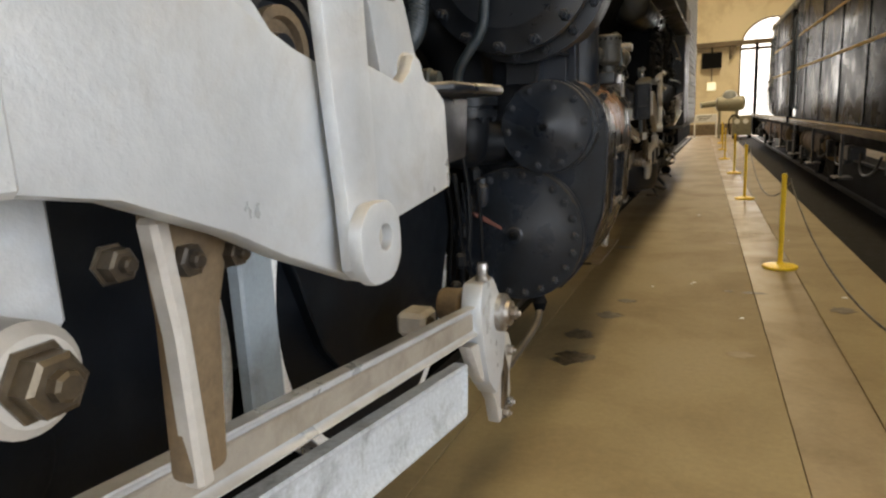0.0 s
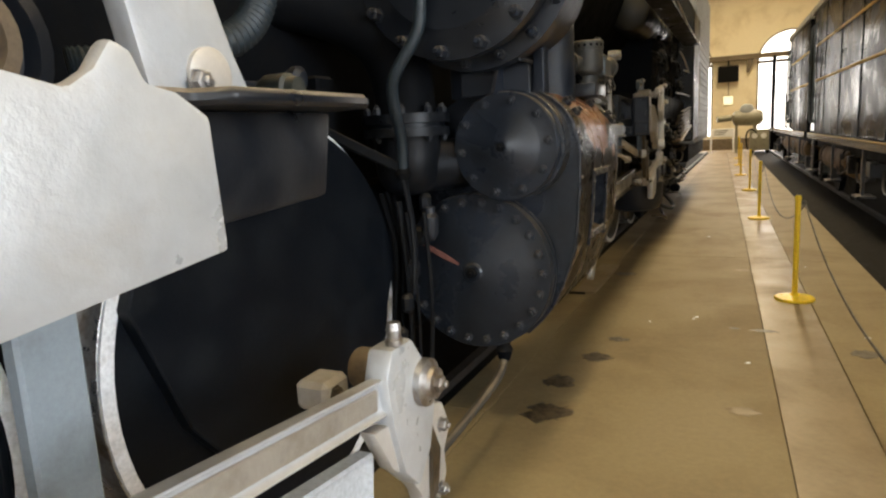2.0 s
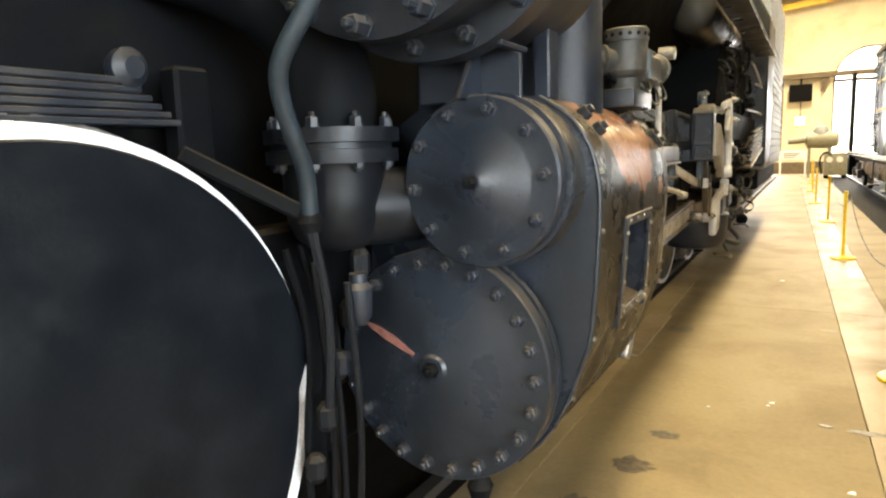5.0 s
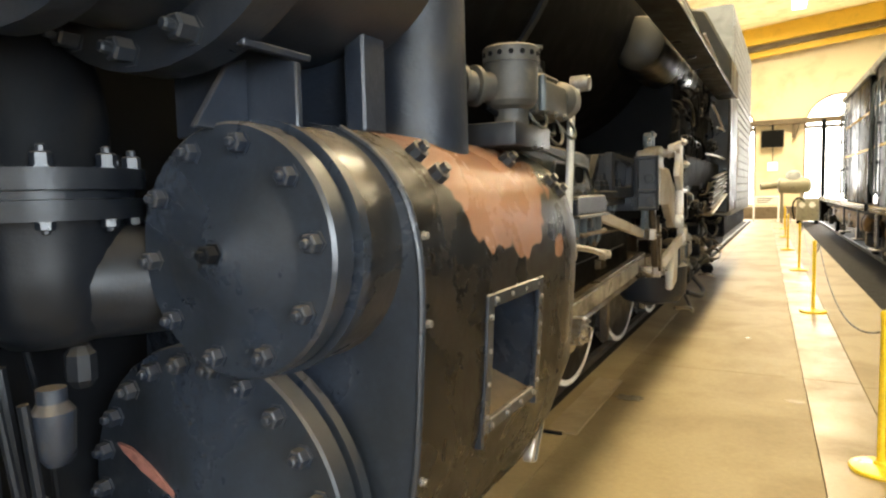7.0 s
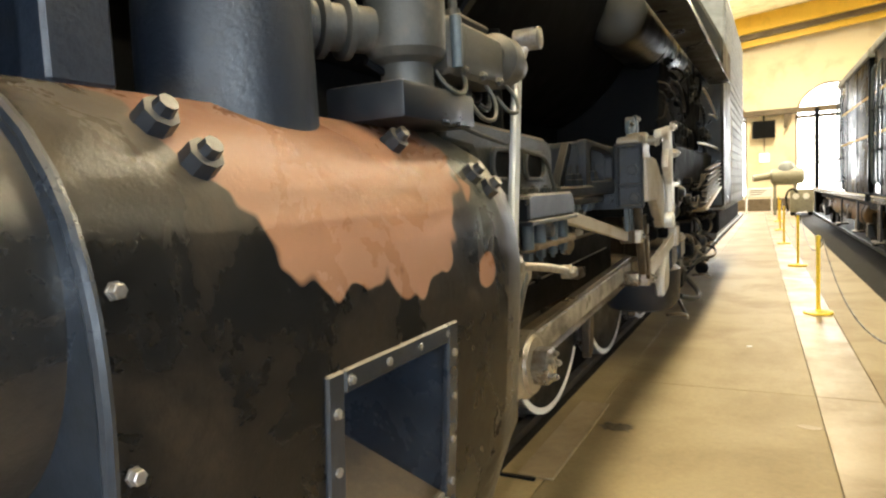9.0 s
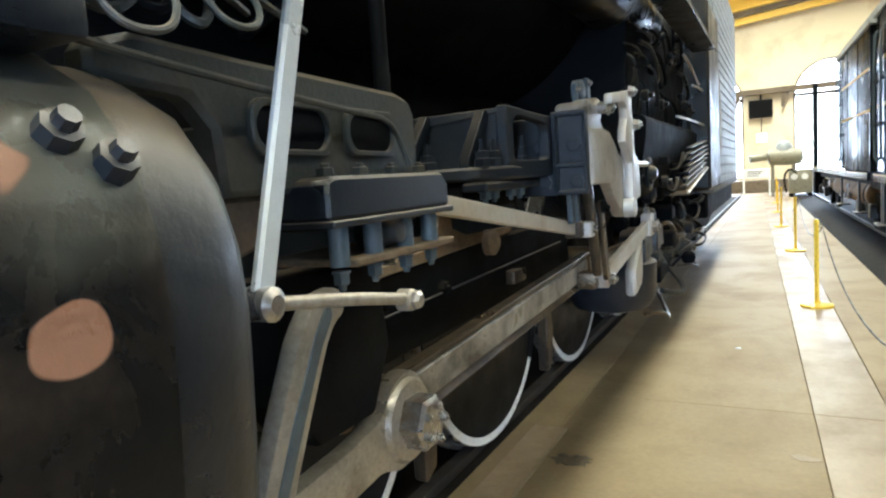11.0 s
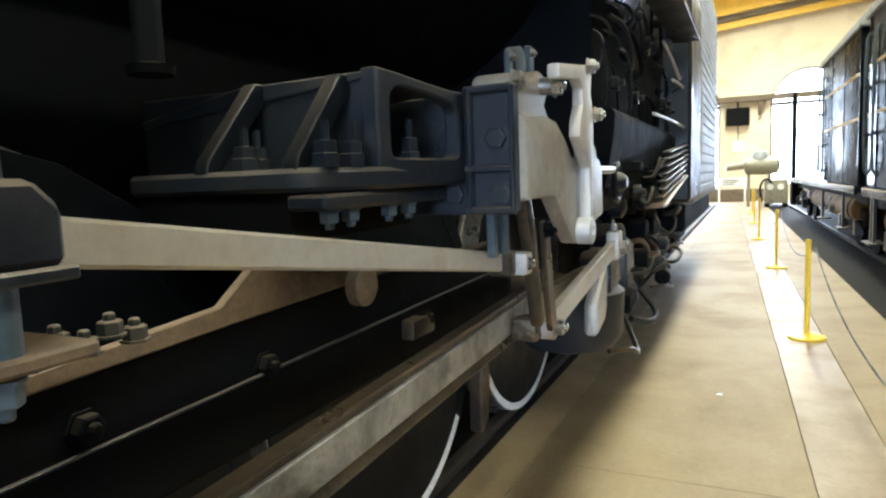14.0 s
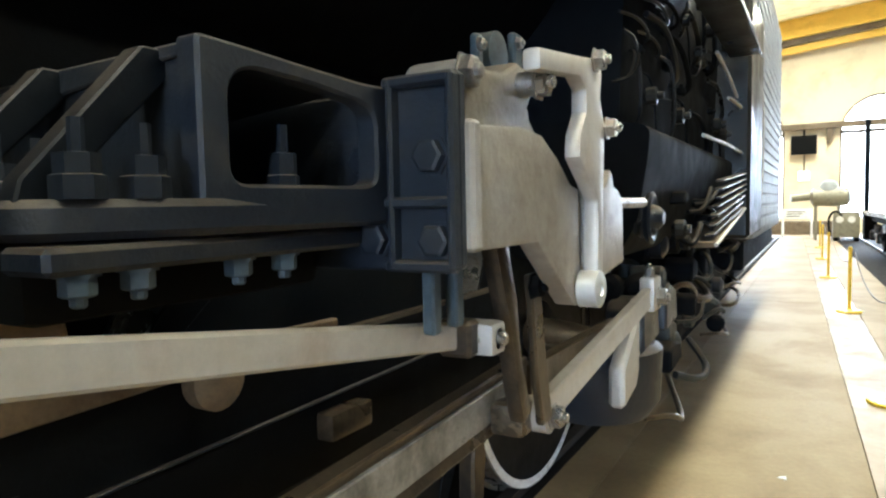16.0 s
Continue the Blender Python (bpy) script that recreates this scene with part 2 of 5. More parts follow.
def prism(pts, x0, x1, bev=0.006, segs=1, axis="x", hole=None):
    """An outline in the plane across the axis, drawn through from x0 to x1. hole: a second outline cut through it, with as many points."""
    bm = bmesh.new()
    put = {"x": lambda a, b, c: (c, a, b), "y": lambda a, b, c: (a, c, b), "z": lambda a, b, c: (a, b, c)}[axis]
    lo = [bm.verts.new(put(a, b, x0)) for a, b in pts]
    hi = [bm.verts.new(put(a, b, x1)) for a, b in pts]
    n = len(pts)
    for i in range(n):
        j = (i + 1) % n
        bm.faces.new((lo[i], lo[j], hi[j], hi[i]))
    if hole:
        hl = [bm.verts.new(put(a, b, x0)) for a, b in hole]
        hh = [bm.verts.new(put(a, b, x1)) for a, b in hole]
        for i in range(n):
            j = (i + 1) % n
            bm.faces.new((hl[j], hl[i], hh[i], hh[j]))
            bm.faces.new((lo[i], hl[i], hl[j], lo[j]))
            bm.faces.new((hi[i], hi[j], hh[j], hh[i]))
    else:
        bm.faces.new(lo[::-1])
        bm.faces.new(hi)
    bmesh.ops.recalc_face_normals(bm, faces=bm.faces)
    if bev:
        rounded(bm, bev, segs)
    return bm


def soft_corners(pts, r, n=4):
    """The outline with each corner turned into a short curve of n + 1 points."""
    out = []
    for i, p in enumerate(pts):
        p, q, s = Vector(p), Vector(pts[i - 1]), Vector(pts[(i + 1) % len(pts)])
        a = p + (q - p).normalized() * min(r, (q - p).length * 0.45)
        b = p + (s - p).normalized() * min(r, (s - p).length * 0.45)
        for k in range(n + 1):
            u = k / n
            out.append(tuple(a.lerp(p, u).lerp(p.lerp(b, u), u)))
    return out


def turned(profile, centre, axis="y", segs=32, bm=None):
    """A turned body: (distance along the axis, radius) rows, closed at both ends."""
    bm = bm or bmesh.new()
    cx, cy, cz = centre
    rings = []
    for d, r in profile:
        ring = []
        for k in range(segs):
            a = 2 * math.pi * k / segs
            c, s = r * math.cos(a), r * math.sin(a)
            ring.append(bm.verts.new({"y": (cx + c, cy + d, cz + s), "x": (cx + d, cy + c, cz + s), "z": (cx + c, cy + s, cz + d)}[axis]))
        rings.append(ring)
    for a, b in zip(rings, rings[1:]):
        for k in range(segs):
            bm.faces.new((a[k], a[(k + 1) % segs], b[(k + 1) % segs], b[k]))
    bm.faces.new(rings[0][::-1])
    bm.faces.new(rings[-1])
    return bm


def tube(points, radius, segs=10, bm=None, smooth=3):
    """A bent pipe through points, rounded between them."""
    bm = bm or bmesh.new()
    pts = [Vector(p) for p in points]
    for _ in range(smooth if len(pts) > 2 else 0):
        q = [pts[0]]
        for a, b in zip(pts, pts[1:]):
            q += [a.lerp(b, 0.25), a.lerp(b, 0.75)]
        pts = q + [pts[-1]]
    rings, side = [], None
    for i, p in enumerate(pts):
        d = (pts[min(i + 1, len(pts) - 1)] - pts[max(i - 1, 0)]).normalized()
        if side is None:
            side = d.orthogonal().normalized()
        side = (side - d * side.dot(d)).normalized()
        up = d.cross(side)
        r = radius[min(i, len(radius) - 1)] if isinstance(radius, (list, tuple)) else radius
        rings.append([bm.verts.new(p + (side * math.cos(2 * math.pi * k / segs) + up * math.sin(2 * math.pi * k / segs)) * r) for k in range(segs)])
    for a, b in zip(rings, rings[1:]):
        for k in range(segs):
            bm.faces.new((a[k], a[(k + 1) % segs], b[(k + 1) % segs], b[k]))
    bm.faces.new(rings[0][::-1])
    bm.faces.new(rings[-1])
    return bm


def beam(a, b, width, height, bev=0.006, flute=0.0):
    """A bar from a to b, as wide as given across x, with a sunk face where flute is set."""
    a, b = Vector(a), Vector(b)
    length = (b - a).length
    bm = bmesh.new()
    bmesh.ops.create_cube(bm, size=1.0, matrix=Matrix.Diagonal((width, length, height, 1)))
    if flute:
        for f in [f for f in bm.faces if abs(f.normal.x) > 0.9]:
            r = bmesh.ops.inset_region(bm, faces=[f], thickness=height * 0.2, depth=0)
            bmesh.ops.translate(bm, verts=f.verts, vec=(-math.copysign(flute, f.normal.x), 0, 0))
    rounded(bm, bev)
    turn = Vector((0, 1, 0)).rotation_difference(b - a).to_matrix().to_4x4()
    bm.transform(Matrix.Translation((a + b) / 2) @ turn)
    return bm


HEX = {}


def bolt(parent, at, axis="y", size=0.022, long=0.022, material=None, stud=True, name="bolt"):
    """A hexagon nut on a stud end; alike ones share one mesh. axis: the way it sticks out, with its sign."""
    key = (axis, size, long, stud, (material or BLACK).name)
    if key not in HEX:
        sign = -1 if axis[0] == "-" else 1
        ax = axis[-1]
        bm = turned([(0, size * 1.25), (sign * long * 0.15, size * 1.25), (sign * long * 0.16, size), (sign * long * 0.9, size), (sign * long, size * 0.8)], (0, 0, 0), ax, 6)
        if stud:
            turned([(sign * long * 0.9, size * 0.5), (sign * long * 1.35, size * 0.48), (sign * long * 1.45, size * 0.35)], (0, 0, 0), ax, 8, bm)
        ob = part(name, bm, material or BLACK, parent, smooth=0.4)
        HEX[key] = ob.data
    else:
        ob = attach(new(name, HEX[key]), parent)
    ob.location = at
    return ob

# ---- the hall ----
solid(part("ground", box(-9, 10, -8, 46, -1.6, -1.2, 0), DARKWALL), "dark bed under the hall floor")
# floor slabs lie between track pits; the aisle slab has cross joints and a paler strip along it
floor = solid(part("floor", box(-9, 9.5, -7, 45, -0.5, -0.012, 0), JOINT), "dark joint bed under concrete slabs")


# the next track and the long joints converge on the engine's track
LEANING = 0.03


def slabs(x0, x1, cuts, material, lean0=0.0, lean1=0.0, name="slab", label=""):
    for a, b in zip(cuts, cuts[1:]):
        a, b = a + 0.0022, b - 0.0022
        bm = prism([(x0 - lean0 * a + 0.0022, a), (x1 - lean1 * a - 0.0022, a), (x1 - lean1 * b - 0.0022, b), (x0 - lean0 * b + 0.0022, b)], -0.25, 0, 0.003, axis="z")
        part(name, bm, material, floor, label)


slabs(-1.155, 0.628, (-7, -3.4, 10.05, 19.3, 29.0, 39.6), FLOOR, 0, LEANING)
slabs(0.628, 1.065, (-7, 10.05, 19.3, 29.0, 39.6), FLOOR2, LEANING, LEANING)
slabs(1.065, 1.76, (-7, 9.95, 19.0, 28.0, 39.6), FLOOR, LEANING, LEANING)
slabs(-1.44, -1.155, (-7, 1.2, 4.9, 7.9, 9.36, 13.5, 18.0, 26.0, 39.6), FLOOR)
slabs(-9, 9.5, (39.6, 45), FLOOR2)
slabs(4.75, 9.5, (-7, 5, 17, 29, 39.6), FLOOR, LEANING, 0)
slabs(-9, -2.95, (-7, 5, 17, 29, 39.6), FLOOR)
solid(part("floor_pit", prism([(1.76 - LEANING * y, y) for y in (-7, 39.6)] + [(4.75 - LEANING * y, y) for y in (39.6, -7)], -0.2, -0.008, 0, axis="z"), CINDER), "dark cinder bed between the car rails")
solid(part("floor_pit", box(-2.95, -1.44, -7, 39.6, -0.2, -0.008, 0), CINDER), "dark cinder bed between the engine rails")
for k, (sx, sy, w, h) in enumerate(((0.42, 7.0, 0.11, 0.045), (0.2, 7.02, 0.05, 0.035), (-0.72, 6.05, 0.13, 0.1), (-0.85, 5.5, 0.12, 0.14), (-0.62, 6.5, 0.1, 0.06), (-0.8, 5.0, 0.16, 0.16),
                                    (0.27, 5.35, 0.1, 0.07), (0.25, 9.32, 0.09, 0.05), (1.05, 6.6, 0.12, 0.1), (-0.95, 8.9, 0.15, 0.1))):
    rnd = random.Random(k)
    outline = [(sx + w * math.cos(a) * rnd.uniform(0.55, 1.1), sy + h * math.sin(a) * rnd.uniform(0.55, 1.1)) for a in [2 * math.pi * i / 26 for i in range(26)]]
    st = part("floor_stain", prism(outline, 0.0, 0.0015, 0, axis="z"), FLOOR2 if k in (6, 7) else STAIN, floor, "pale worn spot" if k in (6, 7) else "dark oil stain")
for k, (sx, sy) in enumerate(((-0.12, 7.22), (-0.1, 7.28), (1.12, 7.0), (-0.46, 7.05), (0.3, 6.2), (-0.2, 11.6), (0.9, 9.6))):
    r = 0.012 + 0.006 * (k % 3)
    scrap = part("paper_scrap", prism([(sx - r, sy - r * 0.5), (sx + r, sy - r * 0.7), (sx + r * 0.8, sy + r), (sx - r * 0.3, sy + r * 0.6)], 0.0, 0.004, 0, axis="z"), WHITE)
    tagged(scrap, "tiny pale scrap of litter on the concrete", "litter", "litter on the floor")
# a loose plate edge and a bent bar lying by the rail
bar = part("steel_bar", box(-1.42, -1.2, 7.86, 7.885, 0, 0.02, 0.003), SHADESOOT)
tagged(bar, "short rusty steel bar lying on the concrete floor", "bar")


def rail(x, y0, y1, name, lean=0.0):
    outline = [(x - 0.037, 0.075), (x + 0.037, 0.075), (x + 0.037, 0.045), (x + 0.01, 0.03), (x + 0.01, -0.05), (x + 0.07, -0.065), (x + 0.07, -0.08), (x - 0.07, -0.08), (x - 0.07, -0.065), (x - 0.01, -0.05), (x - 0.01, 0.03), (x - 0.037, 0.045)]
    bm = prism(outline, y0, y1, 0, axis="y")
    for v in bm.verts:
        v.co.x -= lean * v.co.y
    return solid(part(name, bm, RAIL), "steel running rail of the indoor track")


rail(-1.52, -6.9, 39.5, "rail_engine_near")
rail(-2.92, -6.9, 39.5, "rail_engine_far")
rail(2.62, -6.9, 39.5, "rail_car_near", LEANING)
rail(4.05, -6.9, 39.5, "rail_car_far", LEANING)

ARCH = 14


def arched_wall(name, y0, y1, openings, z_top_left, z_top_right, x0, x1, material):
    """An end wall made of piers, sills and arch heads, with real openings (x0, x1, sill, spring)."""
    root = None
    edges = [x0]
    for a, b, _, _ in openings:
        edges += [a, b]
    edges.append(x1)
    top = lambda x: z_top_left + (z_top_right - z_top_left) * (x - x0) / (x1 - x0)
    bm = bmesh.new()

    def add(pts):
        lo = [bm.verts.new((a, y0, b)) for a, b in pts]
        hi = [bm.verts.new((a, y1, b)) for a, b in pts]
        n = len(pts)
        for i in range(n):
            j = (i + 1) % n
            bm.faces.new((lo[i], lo[j], hi[j], hi[i]))
        bm.faces.new(lo[::-1])
        bm.faces.new(hi)

    for a, b in zip(edges[0::2], edges[1::2]):
        add([(a, 0), (b, 0), (b, top(b)), (a, top(a))])
    for a, b, sill, spring in openings:
        add([(a, 0), (b, 0), (b, sill), (a, sill)])
        r, c = (b - a) / 2, (a + b) / 2
        arc = [(c - r * math.cos(math.pi * i / ARCH), spring + r * math.sin(math.pi * i / ARCH)) for i in range(ARCH + 1)]
        for p, q in zip(arc, arc[1:]):
            add([p, q, (q[0], top(q[0])), (p[0], top(p[0]))])
    return part(name, bm, material, smooth=0)


def roof_at(x):
    return 10.2 + 0.10 * x


OPEN = ((-4.9, -1.5, 0.75, 4.85), (0.85, 4.25, 0.75, 4.85), (6.2, 9.0, 0.75, 4.85))
solid(arched_wall("wall_far", 44.0, 44.5, OPEN, roof_at(-9), roof_at(9.5), -9, 9.5, WALL), "cream painted brick end wall with arched windows")
# the near wall's openings are unseen, added to let cool fill in
solid(arched_wall("wall_near", -7.4, -7.0, ((-4.9, -1.5, 0.75, 4.85), (0.8, 4.2, 0.4, 4.6)), roof_at(-9), roof_at(9.5), -9, 9.5, DARKWALL), "dim plastered wall behind with added arched openings")
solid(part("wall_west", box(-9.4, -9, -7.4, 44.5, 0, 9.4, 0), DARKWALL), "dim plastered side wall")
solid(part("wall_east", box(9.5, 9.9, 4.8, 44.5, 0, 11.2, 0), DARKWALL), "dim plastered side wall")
# unseen side opening and its glowing sheet, added for the cool fill
solid(part("wall_east_head", box(9.5, 9.9, -5.2, 4.8, 5.9, 11.2, 0), DARKWALL), "dim plastered wall over the added side opening")
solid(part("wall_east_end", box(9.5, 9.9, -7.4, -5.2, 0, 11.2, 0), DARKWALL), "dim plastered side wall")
solid(part("backdrop", box(12.0, 12.1, -12, 10, -1, 12, 0), DAY), "glowing sheet beyond the added side opening")
solid(part("ceiling", prism([(-9.4, roof_at(-9.4)), (9.9, roof_at(9.9)), (9.9, roof_at(9.9) + 0.3), (-9.4, roof_at(-9.4) + 0.3)], -7.4, 44.5, 0, axis="y"), ROOF), "sloping board ceiling lit warm")


def window_unit(name, a, b, sill, spring, y):
    """Steel window of an arched opening: frame, mullions, glazing bars; daylight beyond."""
    root = thing(name, "tall arched steel window glowing with daylight", "window", at=((a + b) / 2, y, sill))
    root["kind"] = "structure"
    r, c = (b - a) / 2, (a + b) / 2
    arc = [(c - (r - 0.04) * math.cos(math.pi * i / 20), y, spring + (r - 0.04) * math.sin(math.pi * i / 20)) for i in range(21)]
    part("window_frame", tube([(a + 0.04, y, sill)] + arc + [(b - 0.04, y, sill), (a + 0.04, y, sill)], 0.06, 6, smooth=0), BEAMDARK, root)
    part("transom", box(a, b, y - 0.05, y + 0.05, spring - 0.08, spring + 0.08, 0), BEAMDARK, root)
    for i in (1, 2, 3):
        x = a + (b - a) * i / 4
        part("mullion", box(x - 0.025, x + 0.025, y - 0.03, y + 0.03, sill, spring + (r * 0.85 if i != 2 else r - 0.05), 0), WHITE, root)
    for i in range(1, 5):
        z = sill + (spring - sill) * i / 5
        part("glazing_bar", box(a, b, y - 0.015, y + 0.015, z - 0.015, z + 0.015, 0), WHITE, root)
    return root


for k, (a, b, s0, s1) in enumerate(OPEN):
    window_unit("window_%d" % (k + 1), a, b, s0, s1, 44.2)
solid(part("backdrop", box(-12, 12, 47.0, 47.1, -1, 12, 0), DAY), "bright hazy sky beyond the windows", "structure")
# added glowing sheet behind the unseen near openings
solid(part("backdrop", box(-12, 12, -10.1, -10.0, -1, 12, 0), DAY), "glowing sheet beyond the added openings behind", "structure")
# beam across the windows with brackets and a dark loudspeaker box under it
solid(part("trim_beam", box(-6.5, 9, 43.45, 43.75, 5.02, 5.3, 0.02), BEAMDARK), "brown steel beam across the end wall")
for bx in (-6.0, -1.9, 0.35, 4.9):
    solid(part("trim_bracket", prism([(bx - 0.05, 5.02), (bx + 0.3, 5.02), (bx + 0.05, 4.3), (bx - 0.05, 4.3)], 43.55, 44.0, 0.01, axis="y"), BEAMDARK), "riveted bracket under the steel beam")
# yellow crane girders under the roof, following its slope
for yy, lo, hi, m in ((42.6, -0.85, 0.15, BEAMYELLOW), (43.2, -1.45, -1.12, BEAMYELLOW), (42.9, -1.12, -0.85, BEAMDARK), (31.0, -0.5, 0.1, BEAMDARK), (20.0, -0.5, 0.1, BEAMDARK), (9.0, -0.5, 0.1, BEAMDARK)):
    solid(part("trim_girder", prism([(-9, roof_at(-9) + lo), (9.5, roof_at(9.5) + lo), (9.5, roof_at(9.5) + hi - 0.02), (-9, roof_at(-9) + hi - 0.02)], yy - 0.12, yy + 0.12, 0, axis="y"), m), "yellow painted girder under the sloping roof" if m is BEAMYELLOW else "brown steel girder under the sloping roof")
# housings for both rows, the added far one too
for lx, yy in [(LAMP_X, yy) for yy in BAYS] + [(6.2, yy) for yy in ADDED_BAYS]:
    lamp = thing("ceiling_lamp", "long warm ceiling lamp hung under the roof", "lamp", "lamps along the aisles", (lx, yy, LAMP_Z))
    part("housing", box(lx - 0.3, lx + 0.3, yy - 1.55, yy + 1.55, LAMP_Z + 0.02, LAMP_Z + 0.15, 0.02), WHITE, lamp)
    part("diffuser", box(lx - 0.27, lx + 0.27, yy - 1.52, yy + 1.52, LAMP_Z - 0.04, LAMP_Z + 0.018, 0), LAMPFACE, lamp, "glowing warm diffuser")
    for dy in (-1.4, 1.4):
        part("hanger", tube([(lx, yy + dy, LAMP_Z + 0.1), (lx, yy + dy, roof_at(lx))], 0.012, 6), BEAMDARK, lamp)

speaker = thing("speaker_box", "dark box hung on the wall beam", "speaker", at=(-0.7, 43.7, 4.0))
part("body", box(-1.2, -0.1, 43.5, 43.95, 3.85, 4.75, 0.03), SHADESOOT, speaker)
part("stem", box(-0.7, -0.6, 43.6, 43.7, 4.75, 5.02, 0), SHADESOOT, speaker)
sign = thing("exit_sign", "small lit sign on the brick pier", "sign", at=(-0.65, 43.95, 2.7))
part("case", box(-0.9, -0.38, 43.9, 43.99, 2.55, 3.05, 0.02), WHITE, sign)
part("face", box(-0.87, -0.41, 43.88, 43.897, 2.58, 3.02, 0), SIGNLIT, sign, "pale glowing face")
conduit = tagged(part("conduit", tube([(-0.64, 43.96, 3.05), (-0.64, 43.96, 3.85)], 0.025, 6), BEAMDARK), "thin wall conduit above the lit sign", "conduit")

# ---- yellow stanchions and their chain ----
def stanchion(at):
    root = thing("stanchion", "yellow painted steel stanchion on a round base", "stanchion", "stanchions along the aisle", at)
    x, y, z = at
    part("base", turned([(0, 0.165), (0.012, 0.17), (0.025, 0.162), (0.038, 0.1), (0.046, 0.04), (0.06, 0.034)], (x, y, 0), "z", 36), YELLOW, root)
    part("post", turned([(0.05, 0.024), (0.93, 0.024)], (x, y, 0), "z", 16), YELLOW, root)
    part("cap", turned([(0.93, 0.027), (0.955, 0.027), (0.97, 0.018)], (x, y, 0), "z", 16), YELLOW, root)
    part("eye", tube([(x + 0.02, y, 0.9), (x + 0.06, y, 0.93), (x + 0.06, y, 0.88), (x + 0.02, y, 0.89)], 0.006, 6), CHAIN, root, "small steel eye for the chain")
    return root


POSTS = ((0.93, 2.6), (0.70, 8.09), (0.503, 13.59), (0.392, 18.53), (0.18, 23.29), (0.10, 28.2), (0.05, 33.0))
first = stanchion((POSTS[0][0], POSTS[0][1], 0.0))
for px, py in POSTS[1:]:
    copy_thing(first, pose(px, py, 0.0))
for (xa, ya), (xb, yb) in zip(POSTS, POSTS[1:]):
    run = [(xa + 0.06 + (xb - xa) * u, ya + (yb - ya) * u, 0.89 - 4 * (0.42 if ya < 9 else 0.3) * u * (1 - u)) for u in [i / 24 for i in range(25)]]
    bm = tube(run, 0.007, 6, smooth=0)
    tagged(part("barrier_chain", bm, CHAIN), "thin steel chain sagging between two stanchions", "chain", "chains of the barrier")

# ---- locomotive: cylinders, frame, wheels ----
X0 = -2.22
loco = thing("steam_locomotive", "large black articulated steam locomotive with silver valve gear", "locomotive", at=(X0, 6.5, 0.0))


def ring_points(cx, cz, r, n, start=0.0):
    return [(cx + r * math.cos(start + 2 * math.pi * k / n), cz + r * math.sin(start + 2 * math.pi * k / n)) for k in range(n)]


# upper valve chest with its domed cover
cover = part("valve_cover", turned([(0.045, 0.275), (0.0, 0.275), (-0.008, 0.268), (-0.010, 0.19), (-0.013, 0.178), (-0.05, 0.045), (-0.056, 0.03)], (-0.855, 4.56, 1.6), "y", 48), GREY, loco, "grey conical cover with studs", smooth=0.35)
for x, z in ring_points(-0.855, 1.6, 0.232, 10, 0.1):
    bolt(cover, (x, 4.55, z), "-y", 0.021, 0.028, IRON)
bolt(cover, (-0.855, 4.506, 1.6), "-y", 0.02, 0.03, SHADESOOT)
part("valve_flange", turned([(0.0, 0.262), (0.03, 0.262), (0.032, 0.285), (0.06, 0.285), (0.065, 0.268)], (-0.855, 4.602, 1.6), "y", 48), GREY, loco)
# lower cylinder with its bolted cover
low = part("cylinder_cover", turned([(0.05, 0.43), (0.0, 0.43), (-0.008, 0.425), (-0.010, 0.34), (-0.014, 0.325), (-0.036, 0.07), (-0.04, 0.055), (-0.05, 0.045), (-0.052, 0.02)], (-1.085, 4.66, 0.93), "y", 56), GREY, loco, "large grey bolted cylinder cover", smooth=0.35)
for x, z in ring_points(-1.085, 0.93, 0.382, 22):
    bolt(low, (x, 4.65, z), "-y", 0.023, 0.032, IRON)
bolt(low, (-1.085, 4.61, 0.93), "-y", 0.026, 0.03, SHADESOOT)
part("primer_scratch", prism([(-1.38, 1.075), (-1.33, 1.07), (-1.27, 1.04), (-1.2, 1.0), (-1.14, 0.965), (-1.13, 0.95), (-1.21, 0.98), (-1.29, 1.015), (-1.35, 1.05)], 4.626, 4.634, 0, axis="y"), PRIMER, low, "reddish primer scratch")
part("cylinder_flange", turned([(0.0, 0.41), (0.02, 0.41), (0.022, 0.432), (0.05, 0.432), (0.052, 0.405), (0.12, 0.4)], (-1.085, 4.71, 0.93), "y", 48), GREY, loco)

# steel jacket round both cylinders, with a framed inspection opening in its side
PROFILE = [(-1.44, 1.5), (-1.40, 1.74), (-1.2, 1.86), (-1.0, 1.895), (-0.86, 1.895), (-0.74, 1.87), (-0.64, 1.81), (-0.572, 1.72), (-0.542, 1.62), (-0.533, 1.52), (-0.537, 1.42), (-0.548, 1.24), (-0.565, 1.045), (-0.60, 0.95), (-0.645, 0.82), (-0.72, 0.68), (-0.84, 0.56), (-1.0, 0.5), (-1.2, 0.5), (-1.38, 0.6), (-1.46, 0.85), (-1.46, 1.2)]
JY = (4.8, 4.83, 5.0, 5.18, 5.38, 5.58, 5.75, 5.915)


def jacket_mesh():
    bm = bmesh.new()
    rows = [[bm.verts.new((x, y, z)) for x, z in PROFILE] for y in JY]
    n = len(PROFILE)
    for i in range(len(JY) - 1):
        for k in range(n):
            if 3 <= i <= 4 and k in (10, 11):
                continue
            bm.faces.new((rows[i][k], rows[i + 1][k], rows[i + 1][(k + 1) % n], rows[i][(k + 1) % n]))
    bmesh.ops.solidify(bm, geom=bm.faces[:], thickness=0.006)
    return bm


